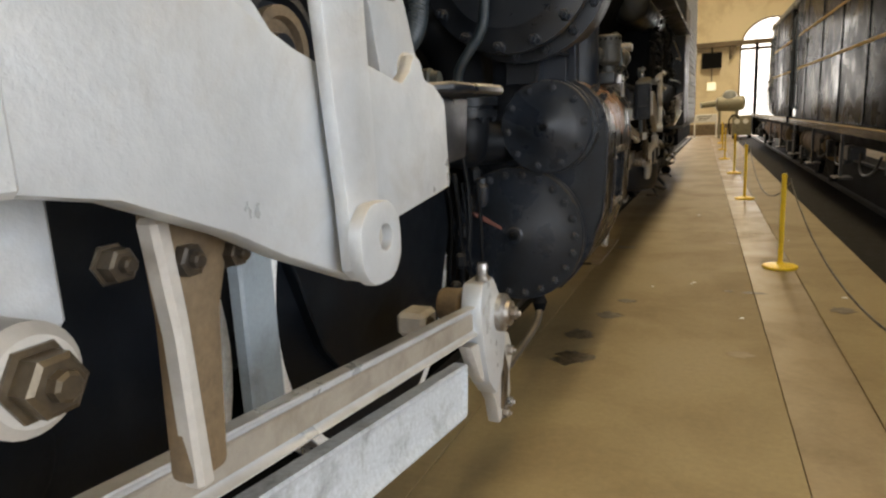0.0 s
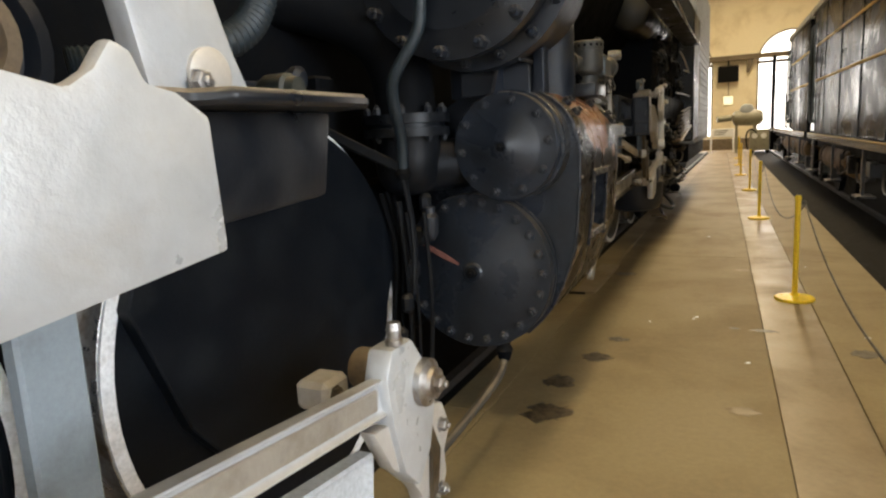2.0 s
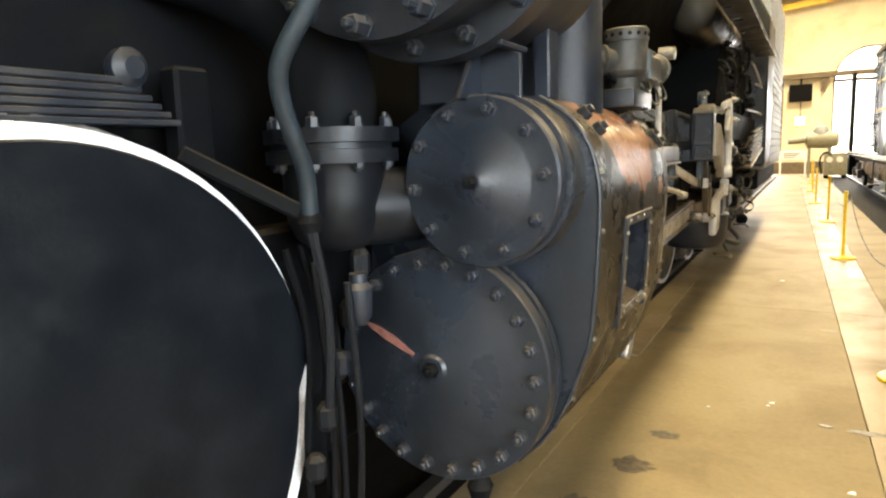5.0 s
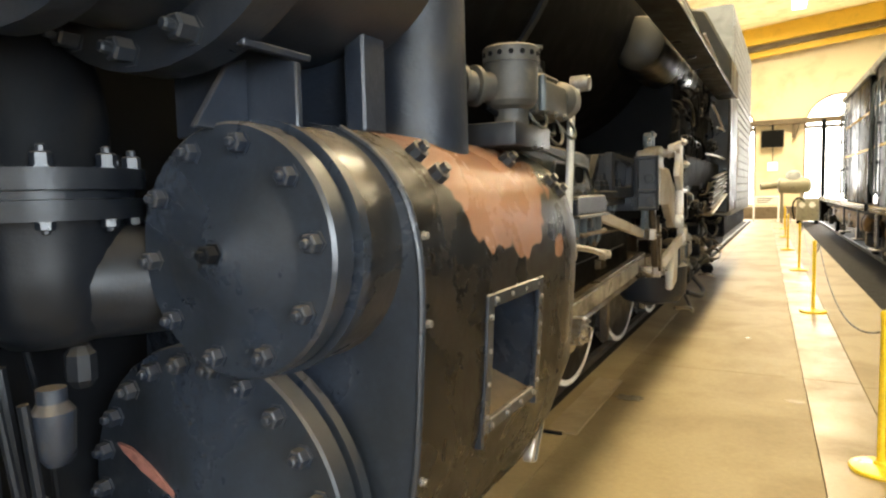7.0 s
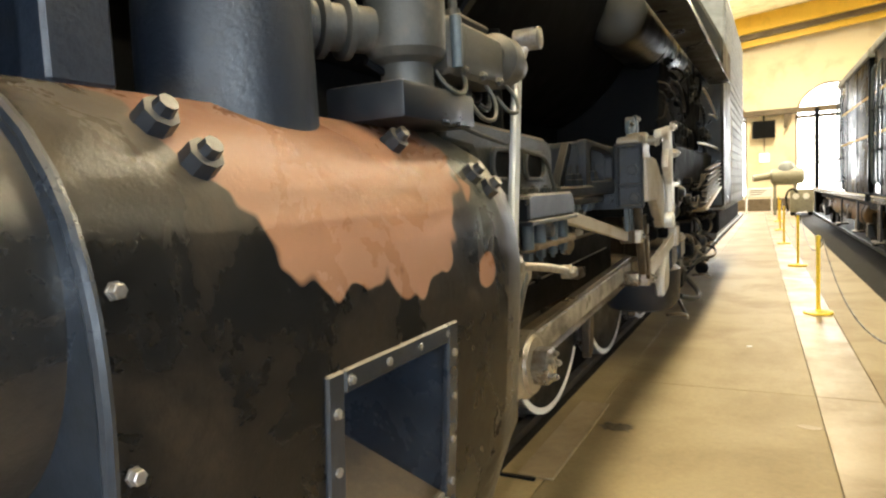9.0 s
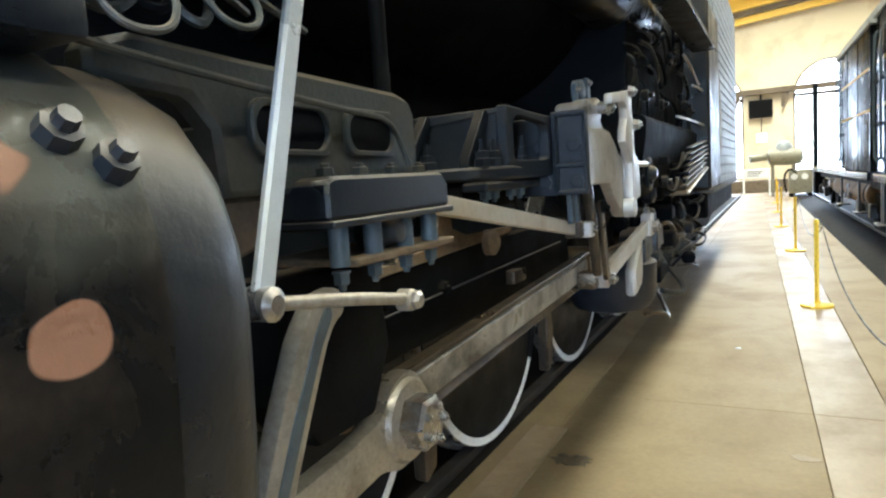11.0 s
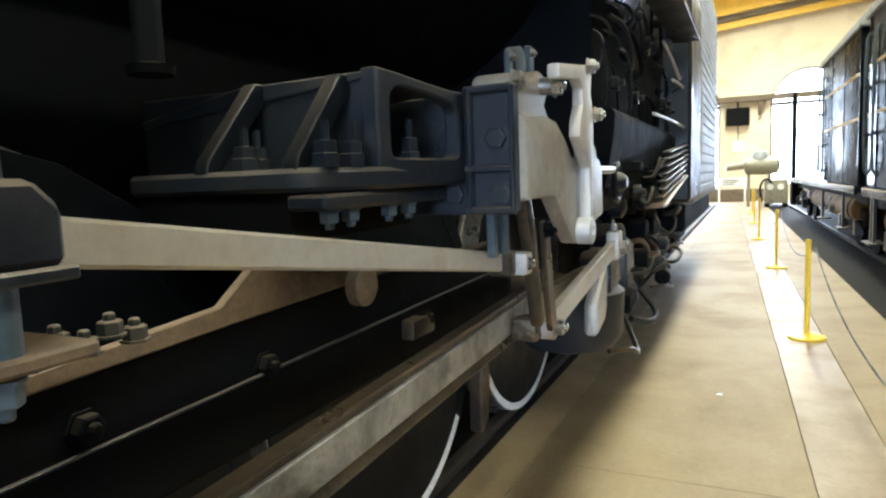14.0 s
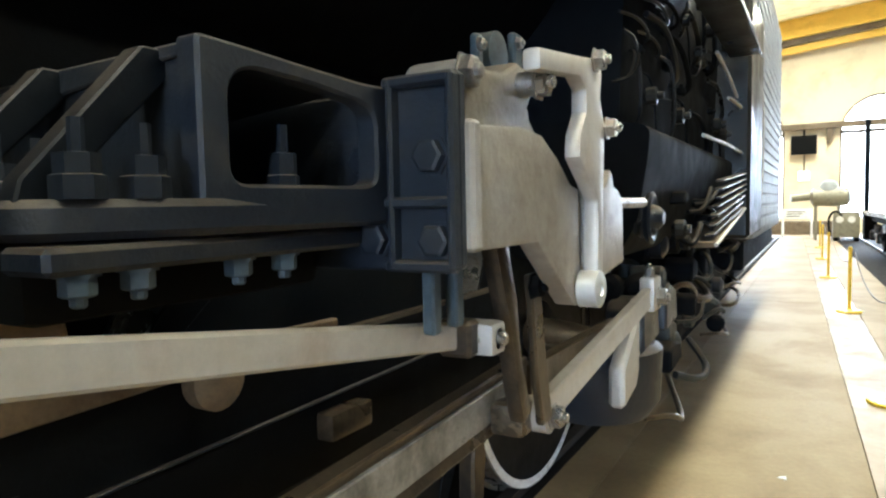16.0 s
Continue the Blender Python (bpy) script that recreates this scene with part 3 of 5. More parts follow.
def jacket_material():
    """Black paint with a large flake of salmon primer showing and a dusty upper side."""
    m = mat("scuffed jacket paint", (0.013, 0.0125, 0.012), 0.31, second=(0.042, 0.030, 0.019), amount=0.5, scale=4.0, bump=0.16, fine=45, spread=0.16, dust=1.4, vary=0.3)
    nd, ln = m.node_tree.nodes, m.node_tree.links
    bsdf = nd["Principled BSDF"]
    old = bsdf.inputs["Base Color"].links[0].from_socket
    geo = nd.new("ShaderNodeNewGeometry")
    sub = nd.new("ShaderNodeVectorMath")
    sub.operation = "SUBTRACT"
    sub.inputs[1].default_value = (-0.6, 5.36, 1.85)
    ln.new(geo.outputs["Position"], sub.inputs[0])
    scale = nd.new("ShaderNodeVectorMath")
    scale.operation = "MULTIPLY"
    scale.inputs[1].default_value = (1.4, 2.2, 3.2)
    ln.new(sub.outputs[0], scale.inputs[0])
    length = nd.new("ShaderNodeVectorMath")
    length.operation = "LENGTH"
    ln.new(scale.outputs[0], length.inputs[0])
    nz = nd.new("ShaderNodeTexNoise")
    set_inputs(nz, Scale=5.5, Detail=2.0)
    ln.new(geo.outputs["Position"], nz.inputs["Vector"])
    mul = nd.new("ShaderNodeMath")
    mul.operation, mul.inputs[1].default_value = "MULTIPLY_ADD", 1.1
    ln.new(nz.outputs[0], mul.inputs[0])
    ln.new(length.outputs["Value"], mul.inputs[2])
    edge = nd.new("ShaderNodeMapRange")
    set_inputs(edge, From_Min=1.46, From_Max=1.49, To_Min=1.0, To_Max=0.0)
    ln.new(mul.outputs[0], edge.inputs[0])
    far = nd.new("ShaderNodeVectorMath")
    far.operation = "DISTANCE"
    far.inputs[1].default_value = (-0.545, 5.79, 1.525)
    ln.new(geo.outputs["Position"], far.inputs[0])
    spot = nd.new("ShaderNodeMath")
    spot.operation, spot.inputs[1].default_value = "MULTIPLY_ADD", 0.09
    ln.new(nz.outputs[0], spot.inputs[0])
    ln.new(far.outputs["Value"], spot.inputs[2])
    edge2 = nd.new("ShaderNodeMapRange")
    set_inputs(edge2, From_Min=0.09, From_Max=0.094, To_Min=1.0, To_Max=0.0)
    ln.new(spot.outputs[0], edge2.inputs[0])
    both = nd.new("ShaderNodeMath")
    both.operation = "MAXIMUM"
    ln.new(edge.outputs[0], both.inputs[0])
    ln.new(edge2.outputs[0], both.inputs[1])
    mix = nd.new("ShaderNodeMix")
    mix.data_type = "RGBA"
    mix.inputs["B"].default_value = (0.40, 0.215, 0.125, 1)
    for s in mix.inputs:
        if s.name == "B" and s.type == "RGBA":
            s.default_value = (0.40, 0.215, 0.125, 1)
        if s.name == "A" and s.type == "RGBA":
            ln.new(old, s)
        if s.name == "Factor" and s.type == "VALUE":
            ln.new(both.outputs[0], s)
    out = [s for s in mix.outputs if s.type == "RGBA"][0]
    # paler grey towards the top of the rear shoulder
    axes = nd.new("ShaderNodeSeparateXYZ")
    ln.new(geo.outputs["Position"], axes.inputs[0])
    ragged = nd.new("ShaderNodeMath")
    ragged.operation, ragged.inputs[1].default_value = "MULTIPLY_ADD", 0.22
    ln.new(nz.outputs[0], ragged.inputs[0])
    ln.new(axes.outputs["Z"], ragged.inputs[2])
    high = nd.new("ShaderNodeMapRange")
    high.interpolation_type = "SMOOTHSTEP"
    set_inputs(high, From_Min=1.69, From_Max=1.78, To_Min=0.0, To_Max=0.95)
    ln.new(ragged.outputs[0], high.inputs[0])
    behind = nd.new("ShaderNodeMapRange")
    behind.interpolation_type = "SMOOTHSTEP"
    set_inputs(behind, From_Min=5.70, From_Max=5.84)
    ln.new(axes.outputs["Y"], behind.inputs[0])
    bare = nd.new("ShaderNodeMath")
    bare.operation = "MULTIPLY"
    ln.new(high.outputs[0], bare.inputs[0])
    ln.new(behind.outputs[0], bare.inputs[1])
    keep = nd.new("ShaderNodeMath")
    keep.operation, keep.use_clamp = "SUBTRACT", True
    ln.new(bare.outputs[0], keep.inputs[0])
    ln.new(both.outputs[0], keep.inputs[1])
    shoulder_mix = nd.new("ShaderNodeMix")
    shoulder_mix.data_type = "RGBA"
    for s in shoulder_mix.inputs:
        if s.name == "B" and s.type == "RGBA":
            s.default_value = (0.13, 0.125, 0.095, 1)
        if s.name == "A" and s.type == "RGBA":
            ln.new(out, s)
        if s.name == "Factor" and s.type == "VALUE":
            ln.new(keep.outputs[0], s)
    out = [s for s in shoulder_mix.outputs if s.type == "RGBA"][0]
    ln.new(out, bsdf.inputs["Base Color"])
    return m


JACKET = jacket_material()
part("valve_sleeve", turned([(0, 0.275), (0.125, 0.28)], (-0.855, 4.667, 1.6), "y", 48), JACKET, loco, "scuffed black sleeve")
jacket = part("cylinder_jacket", jacket_mesh(), JACKET, loco, "scuffed black sheet jacket with salmon primer showing", smooth=0.9)
front = [(x + (0.004 if x > -1 else 0), z) for x, z in PROFILE]
part("jacket_front", prism(front, 4.79, 4.797, 0, axis="y"), GREY, loco, "flat dark grey end plate")
part("jacket_lip", tube([(x + 0.004, 4.793, z) for x, z in PROFILE[5:17]], 0.009, 8, smooth=1), GREY, loco)
for x, z in PROFILE[8:16:2]:
    bolt(jacket, (x + 0.004, 4.82, z), "x", 0.009, 0.012, STEEL, stud=False, name="screw")
# opening frame and the recess behind it
OPENING = [(-0.537, 1.42), (-0.548, 1.24), (-0.565, 1.045)]
for y0, y1 in ((5.155, 5.2), (5.565, 5.61)):
    part("opening_frame", prism([(-0.53, 1.435), (-0.54, 1.24), (-0.557, 1.03), (-0.575, 1.03), (-0.558, 1.24), (-0.545, 1.435)], y0, y1, 0.004, axis="y"), GREY, jacket)
part("opening_frame", box(-0.55, -0.531, 5.2, 5.565, 1.395, 1.435, 0.004), GREY, jacket)
part("opening_frame", box(-0.575, -0.556, 5.2, 5.565, 1.03, 1.07, 0.004), GREY, jacket)
part("opening_recess", box(-0.9, -0.86, 5.15, 5.61, 1.0, 1.45, 0), GREY, jacket)
part("opening_recess", box(-0.86, -0.56, 5.59, 5.61, 1.0, 1.45, 0), GREY, jacket)
part("opening_recess", box(-0.86, -0.56, 5.15, 5.17, 1.0, 1.45, 0), GREY, jacket)
part("opening_sill", prism([(-0.86, 1.16), (-0.57, 1.05), (-0.57, 1.04), (-0.86, 1.04)], 5.17, 5.59, 0, axis="y"), TAN, jacket, "dusty sloping sill")
for k in range(4):
    bolt(jacket, (-0.532 - 0.002 * k, 5.215 + 0.115 * k, 1.415), "x", 0.008, 0.008, STEEL, stud=False, name="screw")
    bolt(jacket, (-0.557, 5.215 + 0.115 * k, 1.05), "x", 0.008, 0.008, STEEL, stud=False, name="screw")
    for y in (5.177, 5.587):
        bolt(jacket, (-0.534 - 0.007 * k, y, 1.37 - 0.095 * k), "x", 0.008, 0.008, STEEL, stud=False, name="screw")
# bolts through raised pockets on top of the jacket
for y, x, z in ((4.97, -0.64, 1.815), (5.0, -0.598, 1.76), (5.56, -0.64, 1.815), (5.83, -0.59, 1.745), (5.885, -0.572, 1.71)):
    pocket = part("bolt_pocket", turned([(-0.01, 0.028), (0.022, 0.026), (0.024, 0.016), (0.04, 0.014)], (0, 0, 0), "z", 8), BLACK, jacket)
    pocket.matrix_basis = Matrix.Translation((x, y, z)) @ Matrix.Rotation(radians(55), 4, "Y")
rear = bmesh.new()
rows = []
for y, grow in ((5.912, 0.985), (5.96, 0.985), (6.02, 0.975), (6.06, 0.955), (6.085, 0.92), (6.09, 0.86)):
    rows.append([rear.verts.new((-1.0 + (x + 1.0) * grow, y, 1.2 + (z - 1.2) * grow)) for x, z in PROFILE])
for a, b in zip(rows, rows[1:]):
    for k in range(len(PROFILE)):
        rear.faces.new((a[k], b[k], b[(k + 1) % len(PROFILE)], a[(k + 1) % len(PROFILE)]))
rear.faces.new(rows[-1])
part("rear_cover", rear, REARCASE, loco, "rounded scuffed rear casing", smooth=1.2)
part("rear_head", turned([(0, 0.40), (0.03, 0.40), (0.05, 0.3), (0.08, 0.14), (0.14, 0.1)], (-1.085, 6.092, 0.93), "y", 40), SHADESOOT, loco)
part("piston_rod", turned([(0, 0.045), (0.6, 0.045)], (-1.085, 5.95, 0.93), "y", 16), RODMETAL, loco)

# exhaust elbow with a bolted flange ahead of the valve chest
EX, EY = -1.35, 4.455
part("exhaust_body", turned([(-0.30, 0.03), (-0.29, 0.09), (-0.25, 0.14), (-0.19, 0.165), (-0.1, 0.172), (-0.03, 0.172), (0.0, 0.18)], (EX, EY, 1.675), "z", 36), GLOSSBLACK, loco)
part("exhaust_neck", tube([(EX + 0.02, EY + 0.02, 1.52), (EX + 0.16, EY + 0.22, 1.52), (-1.02, 4.9, 1.54)], 0.135, 20), GLOSSBLACK, loco)
fl = part("exhaust_flange", turned([(0, 0.222), (0.044, 0.222), (0.046, 0.2), (0.064, 0.2), (0.066, 0.226), (0.112, 0.226)], (EX, EY, 1.675), "z", 44), GLOSSBLACK, loco, smooth=0.3)
for x, y in ring_points(EX, EY, 0.196, 9, 0.2):
    bolt(fl, (x, y, 1.786), "z", 0.021, 0.034, BLACK)
for x, y in ring_points(EX, EY, 0.196, 9, 0.2):
    bolt(fl, (x, y, 1.676), "-z", 0.019, 0.02, BLACK)
part("exhaust_elbow", tube([(EX, EY, 1.77), (EX, EY, 1.98), (EX - 0.06, EY - 0.1, 2.2), (EX - 0.3, EY - 0.32, 2.35), (-2.0, 3.9, 2.4)], 0.155, 22), SHADESOOT, loco)
# hose beside it
part("hose", tube([(-1.0, 4.0, 2.54), (-1.03, 4.04, 2.23), (-1.05, 4.05, 2.11), (-1.17, 4.03, 1.96), (-1.21, 4.06, 1.88), (-1.22, 4.12, 1.75), (-1.24, 4.19, 1.66), (-1.26, 4.215, 1.5)], 0.027, 14), HOSE, loco, "blue grey bent pipe")
part("hose_coupling", turned([(0, 0.03), (0.03, 0.042), (0.06, 0.03)], (-1.26, 4.215, 1.47), "z", 12), SHADESOOT, loco)
for a, b, r in (((-1.26, 4.215, 1.5), (-1.25, 4.24, 0.9), 0.02), ((-1.2, 4.3, 1.3), (-1.24, 4.33, 0.3), 0.015), ((-1.3, 4.3, 1.3), (-1.3, 4.34, 0.3), 0.012), ((-1.36, 4.34, 1.35), (-1.36, 4.36, 0.3), 0.02)):
    part("drain_pipe", tube([a, ((a[0] + b[0]) / 2 + 0.02, (a[1] + b[1]) / 2 + 0.03, (a[2] + b[2]) / 2), b], r * 0.8, 8), GLOSSBLACK, loco)
part("drain_valve", turned([(0, 0.02), (0.03, 0.04), (0.12, 0.045), (0.14, 0.03), (0.17, 0.03)], (-1.2, 4.36, 1.15), "z", 12), IRON, loco)
part("lever", beam((-1.55, 4.0, 1.72), (-1.27, 4.19, 1.53), 0.03, 0.05), SHADESOOT, loco)
part("drain_cock", turned([(0, 0.03), (0.06, 0.05), (0.1, 0.03)], (-0.95, 4.7, 0.42), "z", 12), SHADESOOT, loco)
part("drain_pipe", tube([(-0.95, 4.7, 0.43), (-0.93, 4.55, 0.36), (-0.95, 3.8, 0.3)], 0.022, 10), DUSTY, loco, "dusty drain pipe")

# leaf spring, hanger and pipes behind the last front wheel
for k in range(6):
    part("spring_leaf", box(-1.68, -1.56, 3.05 + 0.03 * k, 4.02 - 0.03 * k, 1.80 + 0.022 * k, 1.818 + 0.022 * k, 0.003), IRON, loco)
part("spring_hanger", box(-1.66, -1.58, 4.03, 4.16, 1.45, 1.98, 0.012), SHADESOOT, loco)
part("spring_cap", turned([(0, 0.04), (0.03, 0.055), (0.06, 0.055), (0.08, 0.03)], (-1.62, 3.87, 1.955), "x", 20), IRON, loco)
for k in range(3):
    rnd = random.Random(70 + k)
    y = 4.27 + 0.09 * k
    part("small_pipe", tube([(-1.42 - 0.02 * k, y, 1.4), (-1.36, y + 0.04 * rnd.random(), 1.1), (-1.42, y + 0.03, 0.7), (-1.38, y + 0.05 * rnd.random(), 0.3)], rnd.choice((0.009, 0.013, 0.016)), 8), rnd.choice((BLACK, SHADESOOT)), loco)
for k in range(5):
    rnd = random.Random(80 + k)
    part("pipe_fitting", turned([(0, 0.02), (0.02, 0.035), (0.08, 0.035), (0.1, 0.02)], (-1.36 + 0.02 * k, 4.28 + 0.05 * k, 0.6 + 0.17 * k), "z", 8), rnd.choice((IRON, GLOSSBLACK)), loco)

# large flanged steam pipe joint above
top = part("steam_joint", turned([(0, 0.34), (0.03, 0.4), (0.04, 0.47), (0.10, 0.47), (0.11, 0.42), (0.3, 0.42), (0.31, 0.5), (0.40, 0.5), (0.41, 0.42), (0.9, 0.42)], (-0.95, 4.14, 2.47), "y", 48), BLACK, loco, smooth=0.4)
for x, z in ring_points(-0.95, 2.47, 0.435, 14, 0.12):
    bolt(top, (x, 4.18, z), "-y", 0.028, 0.065, GREY)
for x, z in ring_points(-0.95, 2.47, 0.46, 16, 0.3):
    bolt(top, (x, 4.45, z), "-y", 0.026, 0.05, GREY)
part("saddle_plate", prism([(-1.12, 1.86), (-0.745, 1.86), (-0.745, 2.0), (-0.9, 2.045), (-1.12, 2.10)], 4.655, 4.675, 0.004, axis="y"), IRON, loco)
part("saddle_gusset", prism([(4.50, 1.86), (4.655, 1.86), (4.655, 2.02), (4.60, 2.0)], -0.9, -0.882, 0.003), IRON, loco)
part("saddle_cap", prism([(-1.14, 2.103), (-0.9, 2.049), (-0.74, 2.003), (-0.735, 2.018), (-0.9, 2.065), (-1.14, 2.118)], 4.5, 4.70, 0.003, axis="y"), IRON, loco)
part("saddle_web", box(-1.3, -0.76, 4.94, 4.965, 1.87, 2.4, 0.004), IRON, loco)
part("saddle_flange", box(-0.80, -0.74, 4.90, 5.0, 1.87, 2.4, 0.006), IRON, loco)
part("steam_pipe", turned([(-0.06, 0.162), (0.3, 0.158), (0.9, 0.158)], (-0.83, 5.3, 1.86), "z", 32), IRON, loco)
# lubricator pump
PX, PY = -0.67, 5.69
pump = part("lubricator", turned([(0, 0.06), (0.012, 0.08), (0.03, 0.09), (0.155, 0.092), (0.157, 0.097), (0.205, 0.097), (0.212, 0.088), (0.21, 0.07), (0.195, 0.06)], (PX, PY, 1.995), "z", 40), DUSTY, loco, "dusty grey lubricator drum", smooth=0.4)
# no real holes: dark discs on the band give their shaded insides
for x, y in ring_points(PX, PY, 0.0965, 16):
    hole = part("drum_hole", turned([(0, 0.009), (0.003, 0.009)], (0, 0, 0), "x", 10), SHADESOOT, pump)
    hole.matrix_basis = Matrix.Translation((x, y, 2.177)) @ Matrix.Rotation(math.atan2(y - PY, x - PX), 4, "Z")
part("lubricator_arm", tube([(-0.86, 5.40, 2.07), (PX - 0.05, PY - 0.07, 2.07)], 0.05, 18), DUSTY, loco)
for u in (0.35, 0.5, 0.72):
    ring = part("arm_flange", turned([(0, 0.058), (0.004, 0.068), (0.02, 0.068), (0.024, 0.058)], (0, 0, 0), "y", 24), DUSTY, loco)
    ring.matrix_basis = Matrix.Translation((-0.86 + u * (PX + 0.81), 5.40 + u * (PY - 5.47), 2.07)) @ Matrix.Rotation(-0.55, 4, "Z")
head = part("lubricator_head", box(-0.70, -0.60, 5.78, 6.12, 1.985, 2.125, 0.03, 3), DUSTY, loco, "dusty cast ratchet case")
part("head_boss", turned([(0, 0.05), (0.03, 0.075), (0.1, 0.075), (0.13, 0.05), (0.2, 0.045), (0.22, 0.03)], (-0.65, 6.12, 2.08), "y", 22), DUSTY, head)
part("head_cap", box(-0.69, -0.61, 5.86, 6.04, 2.125, 2.145, 0.008), DUSTY, head)
part("sight_glass", turned([(0, 0.014), (0.12, 0.014)], (-0.595, 5.80, 2.0), "z", 12), PIPE, head)
for y in (5.84, 5.95, 6.06):
    bolt(head, (-0.6, y, 2.0), "x", 0.012, 0.012, DUSTY)
part("head_plug", turned([(0, 0.02), (0.02, 0.02), (0.022, 0.012), (0.09, 0.012), (0.092, 0.022), (0.105, 0.022)], (-0.65, 5.9, 2.145), "z", 12), DUSTY, head)
part("lubricator_foot", turned([(0, 0.06), (0.06, 0.06)], (PX, PY, 1.94), "z", 24), DUSTY, loco)
part("lubricator_bed", box(-0.80, -0.60, 5.55, 5.90, 1.865, 1.945, 0.012, 2), BLACK, loco, "black bed plate")
for k, (y, z, r) in enumerate(((5.80, 1.99, 0.05), (5.98, 1.95, 0.06), (6.16, 1.97, 0.045))):
    part("oil_loop", tube([(-0.63, y - r, z), (-0.6, y - r * 0.7, z - r), (-0.59, y + r * 0.6, z - r), (-0.6, y + r, z), (-0.63, y + r * 0.5, z + r)], 0.006, 7), DUSTY if k % 2 else CASTING, loco)
for k in range(6):
    rnd = random.Random(40 + k)
    part("oil_line", tube([(-0.72, 5.6 + 0.1 * k, 2.0), (-0.66, 5.75 + 0.08 * k, 1.9 + 0.06 * rnd.random()), (-0.7, 5.95 + 0.05 * k, 2.0 + 0.1 * rnd.random()), (-0.9, 6.2 + 0.1 * k, 2.05 + 0.1 * rnd.random())], 0.009, 6), CASTING if k % 2 else SHADESOOT, loco)
part("oil_line", tube([(-0.64, 5.75, 1.90), (-0.66, 5.95, 1.875), (-0.67, 6.25, 1.85), (-0.68, 6.57, 1.828), (-0.69, 6.71, 1.825), (-0.70, 6.775, 1.79), (-0.685, 6.80, 1.71)], 0.007, 8), CASTING, loco, "thin bent oil line")

# rocking link and its arm in bright steel
link = part("rocker_link", beam((-0.632, 6.40, 2.18), (-0.672, 6.395, 2.075), 0.03, 0.05, 0.01), OLDSILVER, loco, "bright steel swinging link")
part("link_bar", beam((-0.67, 6.398, 2.09), (-0.62, 6.165, 1.49), 0.022, 0.042), SILVER, link)
part("link_pin", turned([(-0.05, 0.035), (0.03, 0.035), (0.035, 0.02)], (-0.62, 6.40, 2.18), "x", 16), STEEL, link)
part("link_pin", turned([(-0.03, 0.03), (0.02, 0.03), (0.03, 0.016)], (-0.615, 6.165, 1.482), "x", 16), STEEL, link)
part("link_arm", tube([(-0.605, 6.165, 1.482), (-0.575, 6.36, 1.455), (-0.565, 6.54, 1.42)], [0.019, 0.013], 12), MAINROD, link)
part("link_nut", turned([(-0.02, 0.021), (0.022, 0.021), (0.03, 0.013)], (-0.565, 6.55, 1.416), "x", 6), STEEL, link)
part("link_head", turned([(-0.02, 0.024), (0.01, 0.024), (0.014, 0.02)], (-0.565, 6.545, 1.417), "x", 20), MAINROD, link)

# guide yoke casting with two long slots
yoke = part("guide_yoke", prism([(6.22, 1.66), (6.21, 1.78), (6.16, 1.835), (5.98, 1.85), (5.98, 1.9), (6.06, 1.925), (6.3, 1.915), (6.84, 1.9), (6.9, 1.885), (6.925, 1.85), (6.93, 1.66)], -0.79, -0.73, 0.012), CASTING, loco, "grey green slotted casting")
# the casting is solid: dark sheets stand for the shade inside the slots
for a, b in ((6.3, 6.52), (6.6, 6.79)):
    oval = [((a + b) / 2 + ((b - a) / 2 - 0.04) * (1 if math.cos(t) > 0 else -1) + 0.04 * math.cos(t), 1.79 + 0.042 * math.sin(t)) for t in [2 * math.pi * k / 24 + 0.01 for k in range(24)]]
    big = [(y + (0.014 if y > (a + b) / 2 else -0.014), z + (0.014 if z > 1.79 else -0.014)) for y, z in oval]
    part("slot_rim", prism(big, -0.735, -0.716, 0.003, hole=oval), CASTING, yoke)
    part("slot_shade", prism(oval, -0.7295, -0.7285, 0), SHADESOOT, yoke)
part("yoke_plate", prism([(6.2, 1.66), (6.46, 1.66), (6.42, 1.6), (6.36, 1.55), (6.28, 1.53), (6.2, 1.54)], -0.84, -0.80, 0.01), TAN, loco, "dusty tan plate")
part("yoke_web", box(-1.5, -0.79, 6.8, 6.88, 1.55, 1.88, 0.01), CASTING, loco)
# crosshead guide: upper bar, spacers, lower bar
part("upper_guide", prism([(6.4, 1.6), (6.4, 1.68), (6.43, 1.69), (6.9, 1.69), (6.93, 1.66), (6.93, 1.6)], -0.92, -0.645, 0.008), BLACK, loco)
part("guide_ledge", box(-0.93, -0.635, 6.4, 6.935, 1.585, 1.6, 0.003), BLACK, loco)
part("lower_guide", box(-0.92, -0.65, 6.49, 6.96, 1.495, 1.513, 0.004), TAN, loco, "dusty lower guide bar")
for y in (6.47, 6.6, 6.74, 6.87):
    g = part("guide_spacer", turned([(0, 0.022), (0.1, 0.022)], (-0.68, y, 1.5), "z", 14), PIPE, loco)
    bolt(g, (-0.68, y, 1.49), "-z", 0.018, 0.03, PIPE)
    bolt(g, (-0.7, y, 1.69), "z", 0.02, 0.02, CASTING)
part("guide_roller", turned([(0, 0.03), (0.02, 0.046), (0.08, 0.046), (0.1, 0.03), (0.125, 0.026), (0.13, 0.018)], (-0.79, 6.70, 1.553), "x", 18), DUSTY, loco)
part("crosshead", prism([(6.5, 1.46), (6.92, 1.46), (6.95, 1.2), (6.85, 1.02), (6.6, 1.02), (6.5, 1.15)], -1.05, -0.88, 0.02, 2), SHADESOOT, loco)
shank = prism(soft_corners([(6.43, 1.47), (6.35, 1.455), (6.30, 1.39), (6.24, 1.24), (6.0, 0.6), (6.09, 0.57), (6.33, 1.21), (6.385, 1.35), (6.41, 1.39), (6.45, 1.41)], 0.03), -0.70, -0.655, 0.012, 2)
